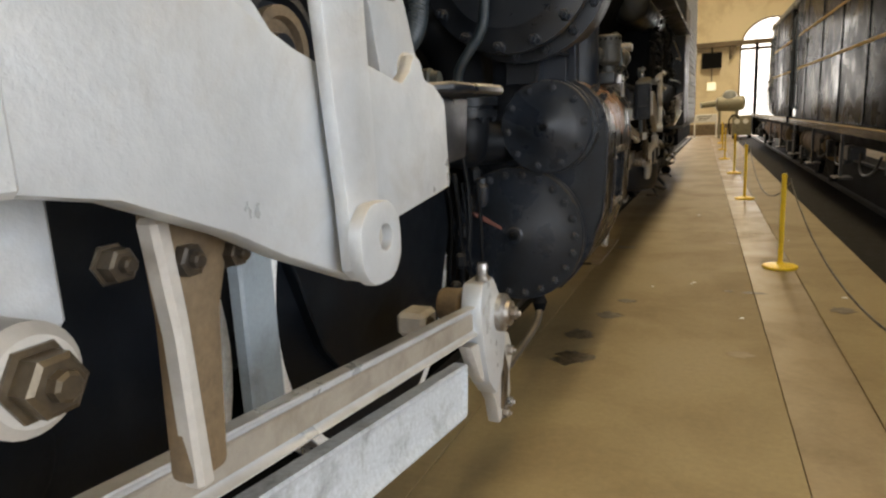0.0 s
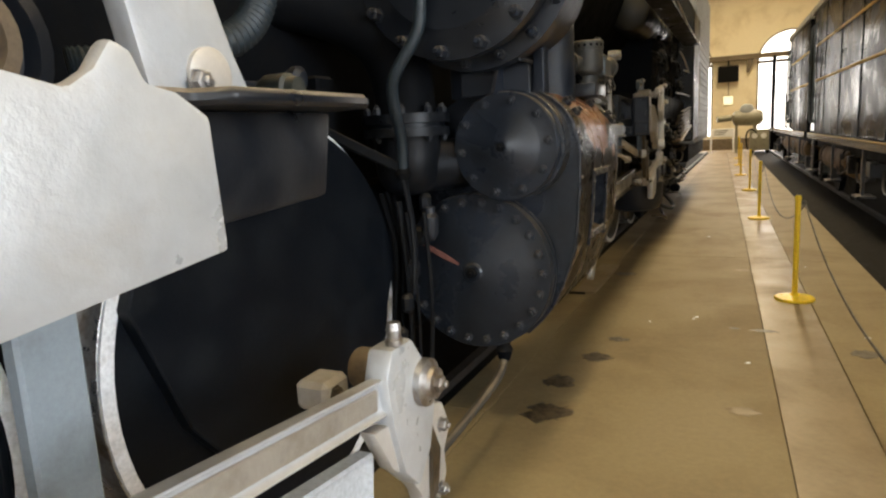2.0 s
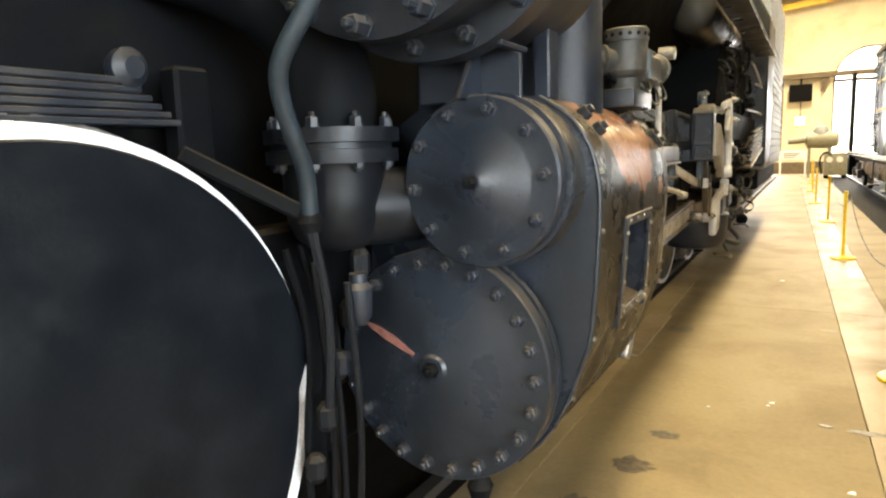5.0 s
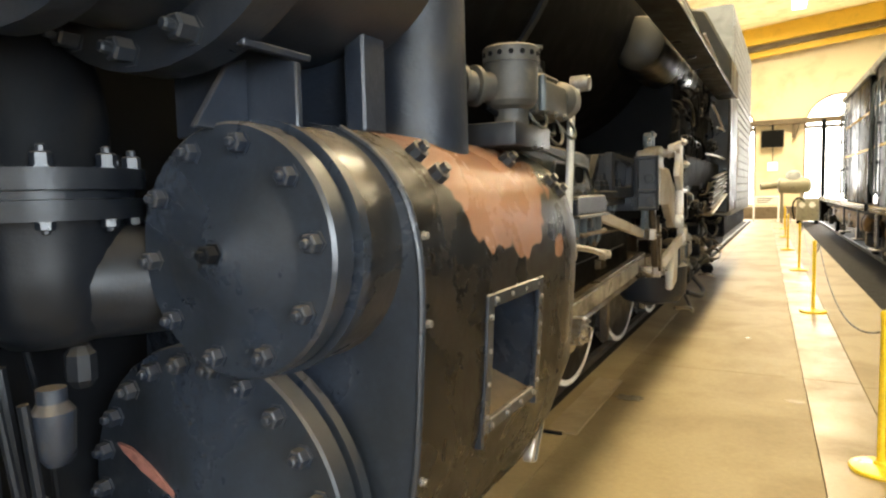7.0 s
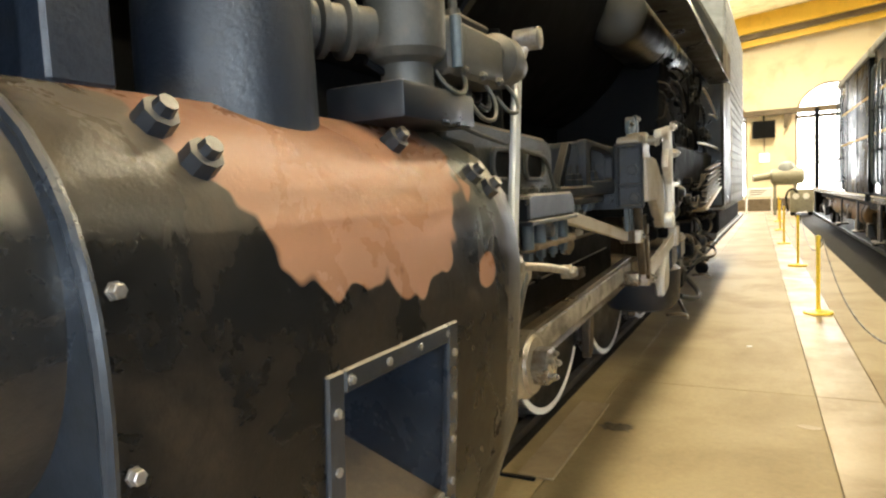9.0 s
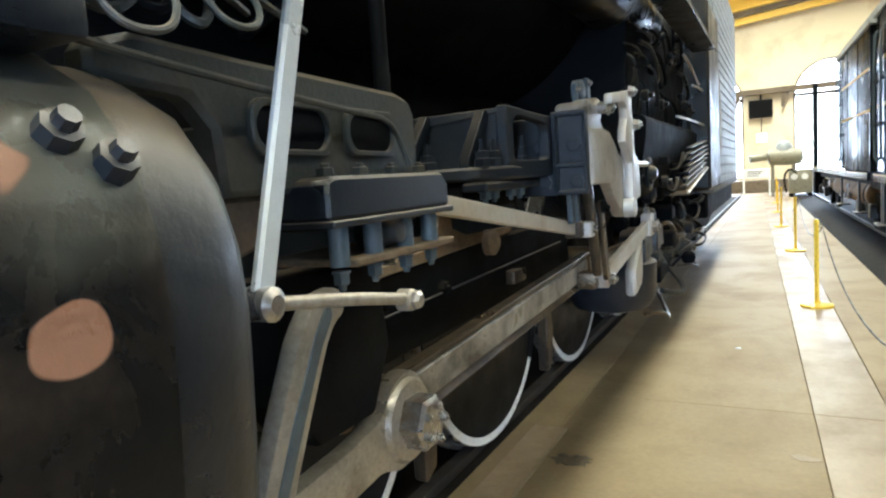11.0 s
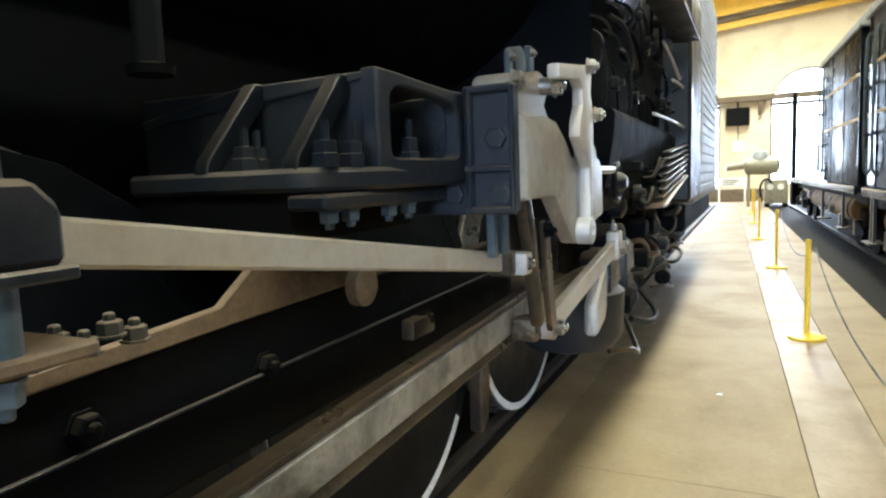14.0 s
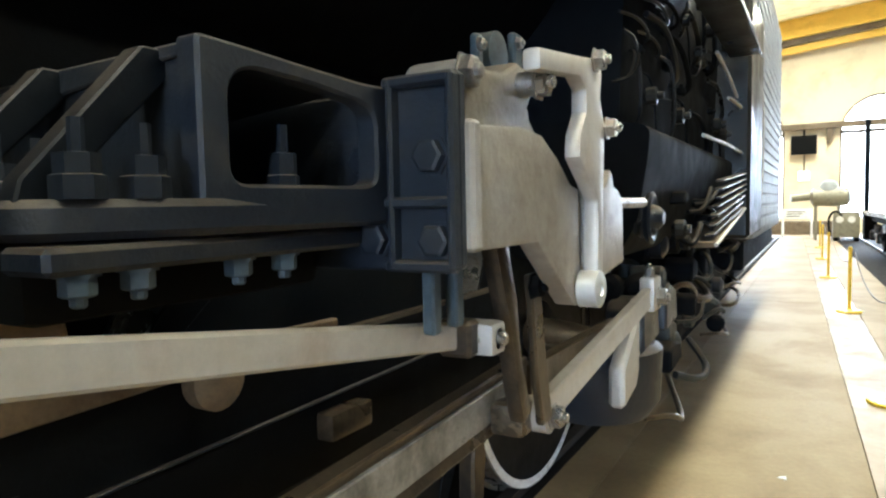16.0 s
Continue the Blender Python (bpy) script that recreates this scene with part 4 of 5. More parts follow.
for v in shank.verts:
    v.co.x -= (1.45 - v.co.z) * 0.09
lever_ob = part("combination_lever", shank, MAINROD, loco, "slanted fluted steel lever with a curved head")
groove = prism(soft_corners([(6.385, 1.445), (6.35, 1.40), (6.27, 1.22), (6.04, 0.6), (6.055, 0.595), (6.305, 1.215), (6.365, 1.36), (6.40, 1.41)], 0.02), -0.657, -0.652, 0.001)
for v in groove.verts:
    v.co.x -= (1.45 - v.co.z) * 0.09
part("lever_flute", groove, PIPE, lever_ob, "dark blue grey flute")

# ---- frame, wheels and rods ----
part("main_frame", box(-1.75, -1.6, -1.5, 14.8, 0.75, 1.45, 0.02), SHADESOOT, loco)
# added dark block that shuts off the lit far wall behind the gear
part("dark_backing", box(-3.0, -1.78, -3.0, 14.9, 0.35, 2.75, 0.05), SHADESOOT, loco)
part("frame_plate", box(-1.17, -1.12, 6.95, 9.6, 1.02, 1.37, 0.01), SHADESOOT, loco)
part("frame_strip", beam((-1.11, 7.0, 1.19), (-1.11, 9.4, 1.23), 0.012, 0.007, 0.002), IRON, loco)
part("dust_guard", prism([(7.0, 1.36), (7.15, 1.37), (7.6, 1.40), (7.72, 1.48), (7.78, 1.6), (7.84, 1.6), (7.86, 1.46), (8.0, 1.42), (8.55, 1.41), (8.55, 1.38), (7.0, 1.33)], -1.13, -1.105, 0.004), TAN, loco, "dusty tan guard plate")
part("guide_disc", turned([(0, 0.02), (0.015, 0.06), (0.05, 0.06), (0.07, 0.03)], (-1.06, 8.08, 1.375), "x", 24), TAN, loco)
part("wedge_block", box(-1.14, -1.07, 8.47, 8.64, 1.11, 1.18, 0.012, 2), RODMETAL, loco)
for y, z in ((7.25, 1.24), (7.75, 1.22), (7.1, 1.1)):
    bolt(loco, (-1.12, y, z), "x", 0.03, 0.03, SHADESOOT)
for k in range(5):
    bolt(loco, (-1.02, 7.1 + 0.05 * k, 1.40 + 0.02 * (k % 2)), "z", 0.022, 0.03, CASTING)


def driver(y, pin_dy, pin_dz, heavy, half, reach=0.885, face=-1.455, pin=0.28):
    """A driving wheel: white-edged tyre, disc, counterweight, hub and crank pin."""
    wheel = part("driving_wheel", turned([(-0.12, 0.82), (-0.115, 0.84), (-0.01, 0.84), (0.0, 0.83)], (face - 0.003, y, 0.92), "x", 56), WHEELPAINT, loco, "black driving wheel with white tyre edge", smooth=0.4)
    part("tyre", turned([(-0.13, 0.91), (-0.11, 0.91), (-0.108, 0.885), (-0.004, 0.878), (0.0, 0.873)], (face - 0.01, y, 0.92), "x", 64), STEEL, wheel)
    circle = [2 * math.pi * k / 64 for k in range(64)]
    part("rim_stripe", prism([(y + 0.875 * math.cos(q), 0.92 + 0.875 * math.sin(q)) for q in circle], face - 0.023, face, 0, hole=[(y + 0.828 * math.cos(q), 0.92 + 0.828 * math.sin(q)) for q in circle]), WHITE, wheel, "white painted rim stripe")
    weight = [(y + reach * math.cos(a), 0.92 + reach * math.sin(a)) for a in [radians(heavy + half * d / 8) for d in range(-8, 9)]]
    weight += [(y + 0.80 * math.cos(a), 0.92 + 0.80 * math.sin(a)) for a in [radians(heavy + half * d / 4) for d in range(4, -5, -1)]]
    if half != 90:
        # black cover on the rim, for the arc that lies in shade
        part("rim_shade", prism(weight, face - 0.01, face + 0.0025, 0.002), WHEELPAINT, wheel)
    else:
        # a proud counterweight on the side away from the walk's start
        lobe = [(y + 0.836 * math.cos(a), 0.92 + 0.836 * math.sin(a)) for a in [radians(7 + 153 * d / 30) for d in range(31)]]
        part("counterweight", prism(lobe + [(y - 0.6, 0.75), (y - 0.3, 0.4), (y + 0.3, 0.4), (y + 0.62, 0.62)], face - 0.01, face + 0.05, 0.006), WHEELPAINT, wheel)
    part("hub", turned([(0, 0.2), (0.035, 0.2), (0.045, 0.18), (0.05, 0.08)], (face - 0.025, y, 0.92), "x", 32), WHEELPAINT, wheel)
    if pin > 0.1:
        part("crank_pin", turned([(0, 0.1), (0.06 + pin * 0.4, 0.1), (0.1 + pin, 0.07)], (face - 0.025, y + pin_dy, 0.92 + pin_dz), "x", 24), RODMETAL, wheel)
    return wheel


for y in (7.16, 9.0, 10.84, 12.68):
    driver(y, -0.16, 0.03, 84, 124)
for y, edge in ((-0.44, 0.82), (1.53, 0.82), (3.5, 0.885)):
    driver(y, -0.1, -0.12, 12, 90 if y > 3 else 21, edge, pin=0.08)
part("brake_strap", box(-1.36, -1.30, 2.32, 2.49, 0.55, 1.45, 0.01), STRAP, loco, "blue grey brake strap")
for y0, y1 in ((7.6, 8.0), (9.35, 9.83), (11.1, 11.7)):
    part("brake_hanger", prism([(y1 - 0.1, 0.25), (y1, 0.3), (y1 + 0.04, 0.55), (y1, 0.72), (y1 - 0.08, 0.7), (y1 - 0.1, 0.5)], -1.42, -1.34, 0.012), RODMETAL, loco)

# fluted side rod of the rear engine with its big nut
part("side_rod", beam((-0.92, 6.95, 0.995), (-0.92, 9.3, 1.085), 0.06, 0.18, 0.008, 0.02), RODMETAL, loco, "oily fluted steel side rod")
# insert whose colour carries the flute's highlights and shadow blocks
part("rod_flute", beam((-0.92, 7.1, 1.001), (-0.92, 9.25, 1.083), 0.044, 0.105, 0.004), FLUTELIGHT, loco, "flute with highlights and shadows in its colour")
part("rod_big_end", turned([(-0.09, 0.13), (0.0, 0.135), (0.02, 0.12), (0.022, 0.1)], (-0.875, 7.0, 0.95), "x", 36), MAINROD, loco)
nut = part("crank_nut", turned([(0, 0.085), (0.07, 0.085), (0.08, 0.07)], (-0.86, 7.0, 0.95), "x", 6), STEEL, loco, "large bright crank pin nut", smooth=0.3)
for y, z in ring_points(7.0, 0.95, 0.055, 5):
    bolt(nut, (-0.78, y, z), "x", 0.014, 0.016, STEEL)
part("main_rod", prism(soft_corners([(7.0, 1.10), (6.93, 1.075), (6.86, 1.0), (6.7, 0.972), (6.0, 0.92), (6.0, 0.79), (6.68, 0.83), (6.85, 0.845), (6.94, 0.81), (7.06, 0.82), (7.12, 0.9), (7.12, 1.03), (7.06, 1.09)], 0.03), -0.93, -0.87, 0.012, 2), MAINROD, loco, "worn pale steel main rod")
part("side_rod", beam((-0.95, 9.4, 1.04), (-0.95, 12.0, 1.0), 0.06, 0.14, 0.008, 0.02), RODMETAL, loco)
# side rod of the front engine ends at its last wheel
part("side_rod", beam((-0.83, -1.2, 1.3), (-0.82, 3.3, 0.83), 0.06, 0.125, 0.008, 0.026), SILVER, loco, "silver painted fluted side rod")
part("rod_flute", beam((-0.83, -1.1, 1.29), (-0.82, 3.1, 0.85), 0.03, 0.07, 0.004), TANSILVER, loco)
part("lower_rod", beam((-0.86, -1.4, 1.15), (-0.86, 3.08, 0.56), 0.08, 0.23, 0.014, 0.03), PALEROD, loco)
part("rod_end", prism([(3.15, 0.72), (3.12, 0.9), (3.16, 1.0), (3.3, 1.0), (3.38, 0.9), (3.46, 0.84), (3.46, 0.72), (3.4, 0.55), (3.3, 0.45), (3.2, 0.55)], -0.87, -0.775, 0.02, 2), SILVER, loco, "silver forked rod end")
part("rod_pin", turned([(0, 0.085), (0.03, 0.085), (0.045, 0.06), (0.06, 0.055)], (-0.78, 3.36, 0.82), "x", 28), STEEL, loco)
bolt(loco, (-0.73, 3.36, 0.82), "x", 0.03, 0.035, STEEL)
part("oil_cup", turned([(0, 0.03), (0.02, 0.03), (0.022, 0.024), (0.05, 0.024), (0.052, 0.028), (0.075, 0.022)], (-0.8, 3.22, 1.0), "z", 16), STEEL, loco)
part("rod_key", box(-1.22, -1.08, 3.2, 3.36, 0.72, 0.83, 0.02), OLDSILVER, loco)
part("rod_key", turned([(0, 0.075), (0.012, 0.08), (0.1, 0.08), (0.11, 0.072)], (-1.08, 3.42, 0.82), "x", 24), TAN, loco)
bolt(loco, (-1.08, 3.26, 0.775), "x", 0.028, 0.02, RODMETAL)
tail = part("rod_tail", prism([(3.05, 0.76), (3.3, 0.72), (3.45, 0.7), (3.56, 0.66), (3.62, 0.54), (3.56, 0.46), (3.57, 0.36), (3.5, 0.28), (3.38, 0.27), (3.34, 0.4), (3.26, 0.5), (3.16, 0.58)], -0.86, -0.8, 0.012, 2), OLDSILVER, loco)
part("tail_web", prism([(3.3, 0.7), (3.42, 0.66), (3.5, 0.5), (3.46, 0.34), (3.4, 0.33), (3.42, 0.5)], -0.805, -0.785, 0.006), RODMETAL, tail)
for y, z in ((3.53, 0.58), (3.5, 0.33), (3.44, 0.3)):
    bolt(tail, (-0.8, y, z), "x", 0.024, 0.028, STEEL)

# ---- valve gear bracket, silver, one for each engine ----
def valve_gear(dx, dy, dz, paint, reach, wide, lever):
    if reach:
        outline = ((8.28, 2.2), (8.38, 2.12), (8.58, 1.95), (8.7, 1.86), (8.78, 1.82), (8.88, 1.78), (8.97, 1.755), (9.06, 1.735), (9.06, 1.35), (8.82, 1.45), (8.70, 1.51), (8.52, 1.58), (8.18, 1.64))
    else:
        outline = ((8.38, 1.85), (8.63, 1.87), (8.75, 1.86), (8.86, 1.81), (8.96, 1.745), (9.04, 1.73), (9.04, 1.4), (8.98, 1.41), (8.72, 1.6), (8.38, 1.6))
    g = part("gear_plate", prism([(y + dy, z + dz) for y, z in outline], -0.68 + dx, -0.62 + dx, 0.012, 2), paint, loco, "silver painted gear bracket plate")
    part("gear_flange", box(-0.75 + dx, -0.612 + dx, 8.365 + dy, 8.405 + dy, 1.6 + dz, 1.86 + dz, 0.008), paint, g)
    part("gear_hood", prism([(y + dy, z + dz) for y, z in ((8.41, 1.84), (8.43, 1.92), (8.40, 1.965), (8.43, 1.995), (8.5, 1.985), (8.64, 2.0), (8.72, 2.035), (8.79, 2.025), (8.81, 1.97), (8.77, 1.92), (8.86, 1.85), (8.93, 1.78), (8.7, 1.83))], -0.8 + dx, -0.665 + dx, 0.03, 3), paint, g)
    if reach:
        part("hanger_link", prism([(y + dy, z + dz) for y, z in ((8.865, 2.23), (9.04, 2.23), (9.05, 1.86), (9.055, 1.52), (9.035, 1.42), (8.98, 1.37), (8.945, 1.4), (8.94, 1.52), (8.91, 1.84))], -0.61 + dx, -0.58 + dx, 0.01, 2), SILVER, g, "silver hanger link")
        turns = [2 * math.pi * k / 28 for k in range(28)]
        eye = [(9.004 + dy + min(0.075 / max(abs(math.cos(q)), abs(math.sin(q))), 0.080) * math.cos(q), 1.442 + dz + min(0.075 / max(abs(math.cos(q)), abs(math.sin(q))), 0.080) * math.sin(q)) for q in turns]
        part("link_eye", prism(eye, -0.58 + dx, -0.552 + dx, 0.006, 2, hole=[(9.019 + dy + 0.024 * math.cos(q), 1.45 + dz + 0.024 * math.sin(q)) for q in turns]), SILVER, g)
        part("eye_seat", turned([(0, 0.03), (0.008, 0.03), (0.009, 0.02)], (-0.582 + dx, 9.019 + dy, 1.45 + dz), "x", 20), OLDSILVER, g)
    else:
        part("hanger_link", prism([(y + dy, z + dz) for y, z in ((8.60, 2.035), (8.9, 2.07), (9.05, 2.09), (9.075, 2.05), (9.06, 1.98), (9.1, 1.91), (9.085, 1.7), (9.075, 1.43), (9.05, 1.4), (9.02, 1.4), (9.025, 1.5), (9.035, 1.7), (8.96, 1.75), (8.87, 1.81), (8.88, 1.87), (8.93, 1.93), (8.93, 1.99), (8.88, 2.015), (8.60, 1.985))], -0.61 + dx, -0.565 + dx, 0.012, 2), OLDSILVER, g, "silver hanger link")
    if not reach:
        part("link_eye", turned([(-0.05, 0.052), (0.005, 0.052), (0.009, 0.045), (0.009, 0.02), (0.002, 0.018)], (-0.565 + dx, 9.025 + dy - wide / 2, 1.452 + dz), "x", 32), SILVER, g)
    part("tail_plate", prism([(y + dy, z + dz) for y, z in ((9.08, 1.77), (9.24, 1.735), (9.28, 1.76), (9.31, 1.80), (9.34, 1.785), (9.36, 1.745), (9.41, 1.735), (9.47, 1.70), (9.48, 1.49), (9.12, 1.45), (9.08, 1.44))], -0.645 + dx, -0.61 + dx, 0.012, 2), paint, g)
    for y, z in ((9.0, 2.075), (9.11, 1.905)):
        bolt(g, (-0.565 + dx, y + dy, z + dz), "x", 0.028, 0.03, STEEL)
    part("pin", turned([(0, 0.03), (0.1, 0.03)], (-0.7 + dx, 8.72 + dy, 1.98 + dz), "x", 14), STEEL, g)
    bolt(g, (-0.62 + dx, 8.72 + dy, 1.98 + dz), "x", 0.036, 0.03, STEEL)
    bolt(g, (-0.67 + dx, 8.44 + dy, 1.965 + dz), "x", 0.034, 0.03, STEEL)
    cap = part("bearing_cap", turned([(-0.03, 0.06), (0.015, 0.06), (0.02, 0.045)], (-0.79 + dx, 8.84 + dy, 2.09 + dz), "x", 20), PIPE, g)
    for y, w, z in ((8.725, 0.015, 2.12), (8.965, 0.028, 2.17)):
        part("bearing_post", box(-0.795 + dx, -0.77 + dx, y - w + dy, y + w + dy, 1.96 + dz, z + dz, 0.006), PIPE, g)
        bolt(g, (-0.77 + dx, y - 0.01 + dy, z - 0.03 + dz), "x", 0.016, 0.015, STEEL)
    part("curved_link", prism([(y + dy, z + dz) for y, z in ((8.8, 1.95), (8.86, 1.95), (8.9, 1.8), (8.88, 1.68), (8.82, 1.66), (8.84, 1.8))], -0.76 + dx, -0.70 + dx, 0.012), OLDSILVER, g)
    part("drop_lever", prism([(y + dy, z + dz) for y, z in lever], -0.77 + dx, -0.72 + dx, 0.014, 2), TAN if reach else RODMETAL, g, "worn oily drop lever")
    if not reach:
        part("drop_strap", prism([(y + dy, z + dz) for y, z in ((8.9, 1.5), (8.97, 1.5), (9.02, 1.2), (9.06, 1.05), (8.98, 1.05), (8.94, 1.2))], -0.74 + dx, -0.715 + dx, 0.006), PALEROD if reach else RODMETAL, g)
    bolt(g, (-0.71 + dx, 8.9 + dy, 1.47 + dz), "x", 0.032, 0.03, SHADESOOT)
    if not reach:
        part("pivot_block", box(-0.8 + dx, -0.7 + dx, 8.62 + dy, 8.7 + dy, 1.33 + dz, 1.41 + dz, 0.015, 2), OLDSILVER, g)
    return g


valve_gear(0, 0, 0, TANSILVER, 0, 0, ((8.68, 1.62), (8.76, 1.62), (8.82, 1.45), (8.85, 1.27), (8.91, 1.12), (8.86, 1.09), (8.82, 1.2), (8.76, 1.42)))
front_gear = valve_gear(0.11, -7.28, 0.02, SILVER, 0.2, 0.05, ((8.66, 1.56), (8.82, 1.56), (8.80, 1.48), (8.765, 1.38), (8.74, 1.12), (8.66, 1.12), (8.67, 1.38)))
for y, z, r in ((1.3, 1.51, 0.024), (1.42, 1.49, 0.026), (1.52, 1.48, 0.022)):
    bolt(front_gear, (-0.62, y, z), "x", r, 0.03, RODMETAL)
part("lever_edge", prism([(1.36, 1.56), (1.395, 1.56), (1.41, 1.4), (1.42, 1.13), (1.385, 1.13), (1.38, 1.38)], -0.64, -0.6, 0.008), OLDSILVER, front_gear)
part("pivot_boss", turned([(-0.1, 0.07), (0.0, 0.07), (0.015, 0.055)], (-0.62, 1.17, 1.4), "x", 28), OLDSILVER, front_gear)
bolt(front_gear, (-0.605, 1.17, 1.4), "x", 0.04, 0.04, RODMETAL)
part("side_strap", box(-0.74, -0.7, 1.16, 1.29, 1.42, 1.68, 0.01), SILVER, front_gear)
# eccentric rod of the rear gear
part("eccentric_rod", beam((-0.78, 9.1, 1.035), (-0.80, 10.72, 1.2), 0.055, 0.1, 0.012, 0.012), OLDSILVER, loco, "dusty silver eccentric rod")
part("rod_eye", turned([(-0.06, 0.055), (0.03, 0.055), (0.035, 0.04)], (-0.775, 9.12, 1.037), "x", 24), OLDSILVER, loco)
bolt(loco, (-0.74, 9.12, 1.037), "x", 0.035, 0.035, STEEL)
part("rod_fork", box(-0.9, -0.79, 9.0, 9.12, 0.99, 1.09, 0.02, 2), RODMETAL, loco)
part("rod_stub", box(-0.84, -0.76, 10.68, 10.84, 1.12, 1.3, 0.015, 2), OLDSILVER, loco)
bolt(loco, (-0.76, 10.78, 1.19), "x", 0.05, 0.04, STEEL)
bolt(loco, (-0.8, 10.74, 1.3), "z", 0.025, 0.05, STEEL)
part("crank_arm", prism([(10.3, 0.7), (10.55, 0.75), (10.8, 1.1), (10.7, 1.2), (10.5, 1.05), (10.3, 0.9)], -0.9, -0.82, 0.02), OLDSILVER, loco)
part("stub_rod", turned([(0, 0.02), (0.45, 0.02), (0.46, 0.012)], (-0.655, 9.5, 1.69), "y", 10), STEEL, loco)
# radius rod, pale flat bar
part("radius_rod", beam((-0.79, 6.85, 1.637), (-0.79, 8.6, 1.38), 0.03, 0.066, 0.006), OLDSILVER, loco, "pale silver flat radius rod")
part("rod_joint", box(-0.83, -0.74, 8.58, 8.64, 1.33, 1.42, 0.01), RODMETAL, loco)
bolt(loco, (-0.74, 8.66, 1.37), "x", 0.035, 0.04, STEEL)
for y in (8.42, 8.52):
    part("hanger_bar", box(-0.76, -0.73, y - 0.018, y + 0.018, 1.42, 1.58, 0.005), PIPE, loco)

# ---- box casting that carries the rear gear ----
HX = -0.845
opening = [(7.985, 1.735), (7.985, 1.90), (8.02, 1.925), (8.16, 1.915), (8.29, 1.895), (8.315, 1.87), (8.315, 1.75), (8.295, 1.735)]
outer = [(7.93, 1.66), (7.93, 1.965), (8.0, 1.96), (8.16, 1.945), (8.28, 1.935), (8.35, 1.935), (8.35, 1.7), (8.35, 1.66)]
tie = prism(soft_corners(outer, 0.012), HX - 0.05, HX, 0.006, 1, hole=soft_corners(opening, 0.03))
for v in tie.verts:
    v.co.x += (v.co.y - 7.93) * 0.14 - 0.012
part("cross_tie_side", tie, IRON, loco, "dark casting with a large side opening")
part("cross_tie_belly", box(-1.5, -0.98, 7.72, 8.34, 1.53, 1.655, 0.03, 2), SHADESOOT, loco)
part("cross_tie_top", prism([(-1.7, 1.88), (-1.3, 1.95), (HX - 0.05, 1.955), (HX - 0.05, 1.935), (-1.7, 1.86)], 7.93, 8.35, 0.004, axis="y"), IRON, loco)
part("cross_tie_front", box(-1.7, HX - 0.05, 7.94, 7.965, 1.70, 1.945, 0.004), IRON, loco)
part("cross_tie_back", box(-1.6, -0.79, 8.36, 8.39, 1.56, 1.93, 0.004), IRON, loco)
part("cross_tie_shelf", prism([(-1.5, 7.70), (-0.95, 7.69), (-0.9, 7.72), (-0.84, 7.93), (-0.84, 8.36), (-1.5, 8.36)], 1.655, 1.712, 0.012, axis="z"), IRON, loco)
for x in (-0.965, -1.24):
    part("cross_tie_rib", prism([(7.70, 1.705), (7.71, 1.74), (7.90, 1.95), (7.95, 1.95), (7.95, 1.91), (7.75, 1.71)], x - 0.022, x + 0.022, 0.004), WHEELPAINT, loco)
for x, y in ((-0.905, 7.765), (-0.895, 7.86), (-1.17, 7.79), (-1.2, 7.87)):
    stud = part("tie_bolt", turned([(0, 0.036), (0.032, 0.036), (0.034, 0.03), (0.062, 0.03), (0.064, 0.011), (0.11, 0.011)], (x, y, 1.712), "z", 6), GREY, loco, smooth=0.3)
part("tie_bolt", turned([(0, 0.03), (0.04, 0.03), (0.042, 0.025), (0.08, 0.025), (0.082, 0.01), (0.13, 0.01)], (-0.87, 8.12, 1.712), "z", 6), GREY, loco, smooth=0.3)
panel = part("bolted_panel", box(-0.80, -0.63, 8.34, 8.375, 1.57, 1.95, 0.008), IRON, loco, "dark bolted end panel")
for x0, x1, z0, z1 in ((-0.78, -0.765, 1.57, 1.945), (-0.645, -0.628, 1.57, 1.945)):
    part("panel_rib", box(x0, x1, 8.31, 8.345, z0, z1, 0.006), IRON, panel)
for z in (1.575, 1.7, 1.935):
    part("panel_rib", box(-0.79, -0.63, 8.312, 8.345, z - 0.012, z + 0.012, 0.006), IRON, panel)
for x, z in ((-0.86, 1.79), (-0.69, 1.79), (-0.84, 1.625), (-0.68, 1.625)):
    bolt(panel, (x, 8.34 if x > -0.8 else 8.36, z), "-y", 0.034, 0.026, IRON, stud=False)
part("tie_foot", box(-0.97, -0.86, 7.69, 8.34, 1.612, 1.65, 0.008), IRON, loco)
for y in (7.75, 7.84, 8.03, 8.14):
    bolt(loco, (-0.895, y, 1.612), "-z", 0.024, 0.032, PIPE)

# black box beside the front gear
part("tool_box", prism([(2.1, 1.74), (2.72, 1.74), (2.68, 1.55), (2.2, 1.52), (2.1, 1.55)], -1.35, -0.64, 0.015, 2), BLACK, loco)
part("box_lid", prism([(-1.38, 2.05), (-0.56, 2.05), (-0.56, 2.22), (-0.50, 2.25), (-0.50, 2.65), (-0.53, 2.71), (-0.6, 2.73), (-1.38, 2.74)], 1.74, 1.768, 0.008, axis="z"), BLACK, loco)
part("lid_fitting", turned([(0, 0.03), (0.02, 0.04), (0.08, 0.04), (0.085, 0.03), (0.11, 0.028)], (-0.87, 2.77, 1.806), "x", 20), CASTING, loco)
run = [(-0.95, 2.3, 1.84), (-0.85, 2.45, 1.86), (-0.8, 2.6, 1.9), (-0.8, 2.7, 1.98), (-0.82, 2.76, 2.12), (-0.9, 2.8, 2.4)]
part("corrugated_hose", tube(run, [0.034 if k % 2 else 0.040 for k in range(300)], 12, smooth=4), HOSE, loco, "ribbed blue grey hose")
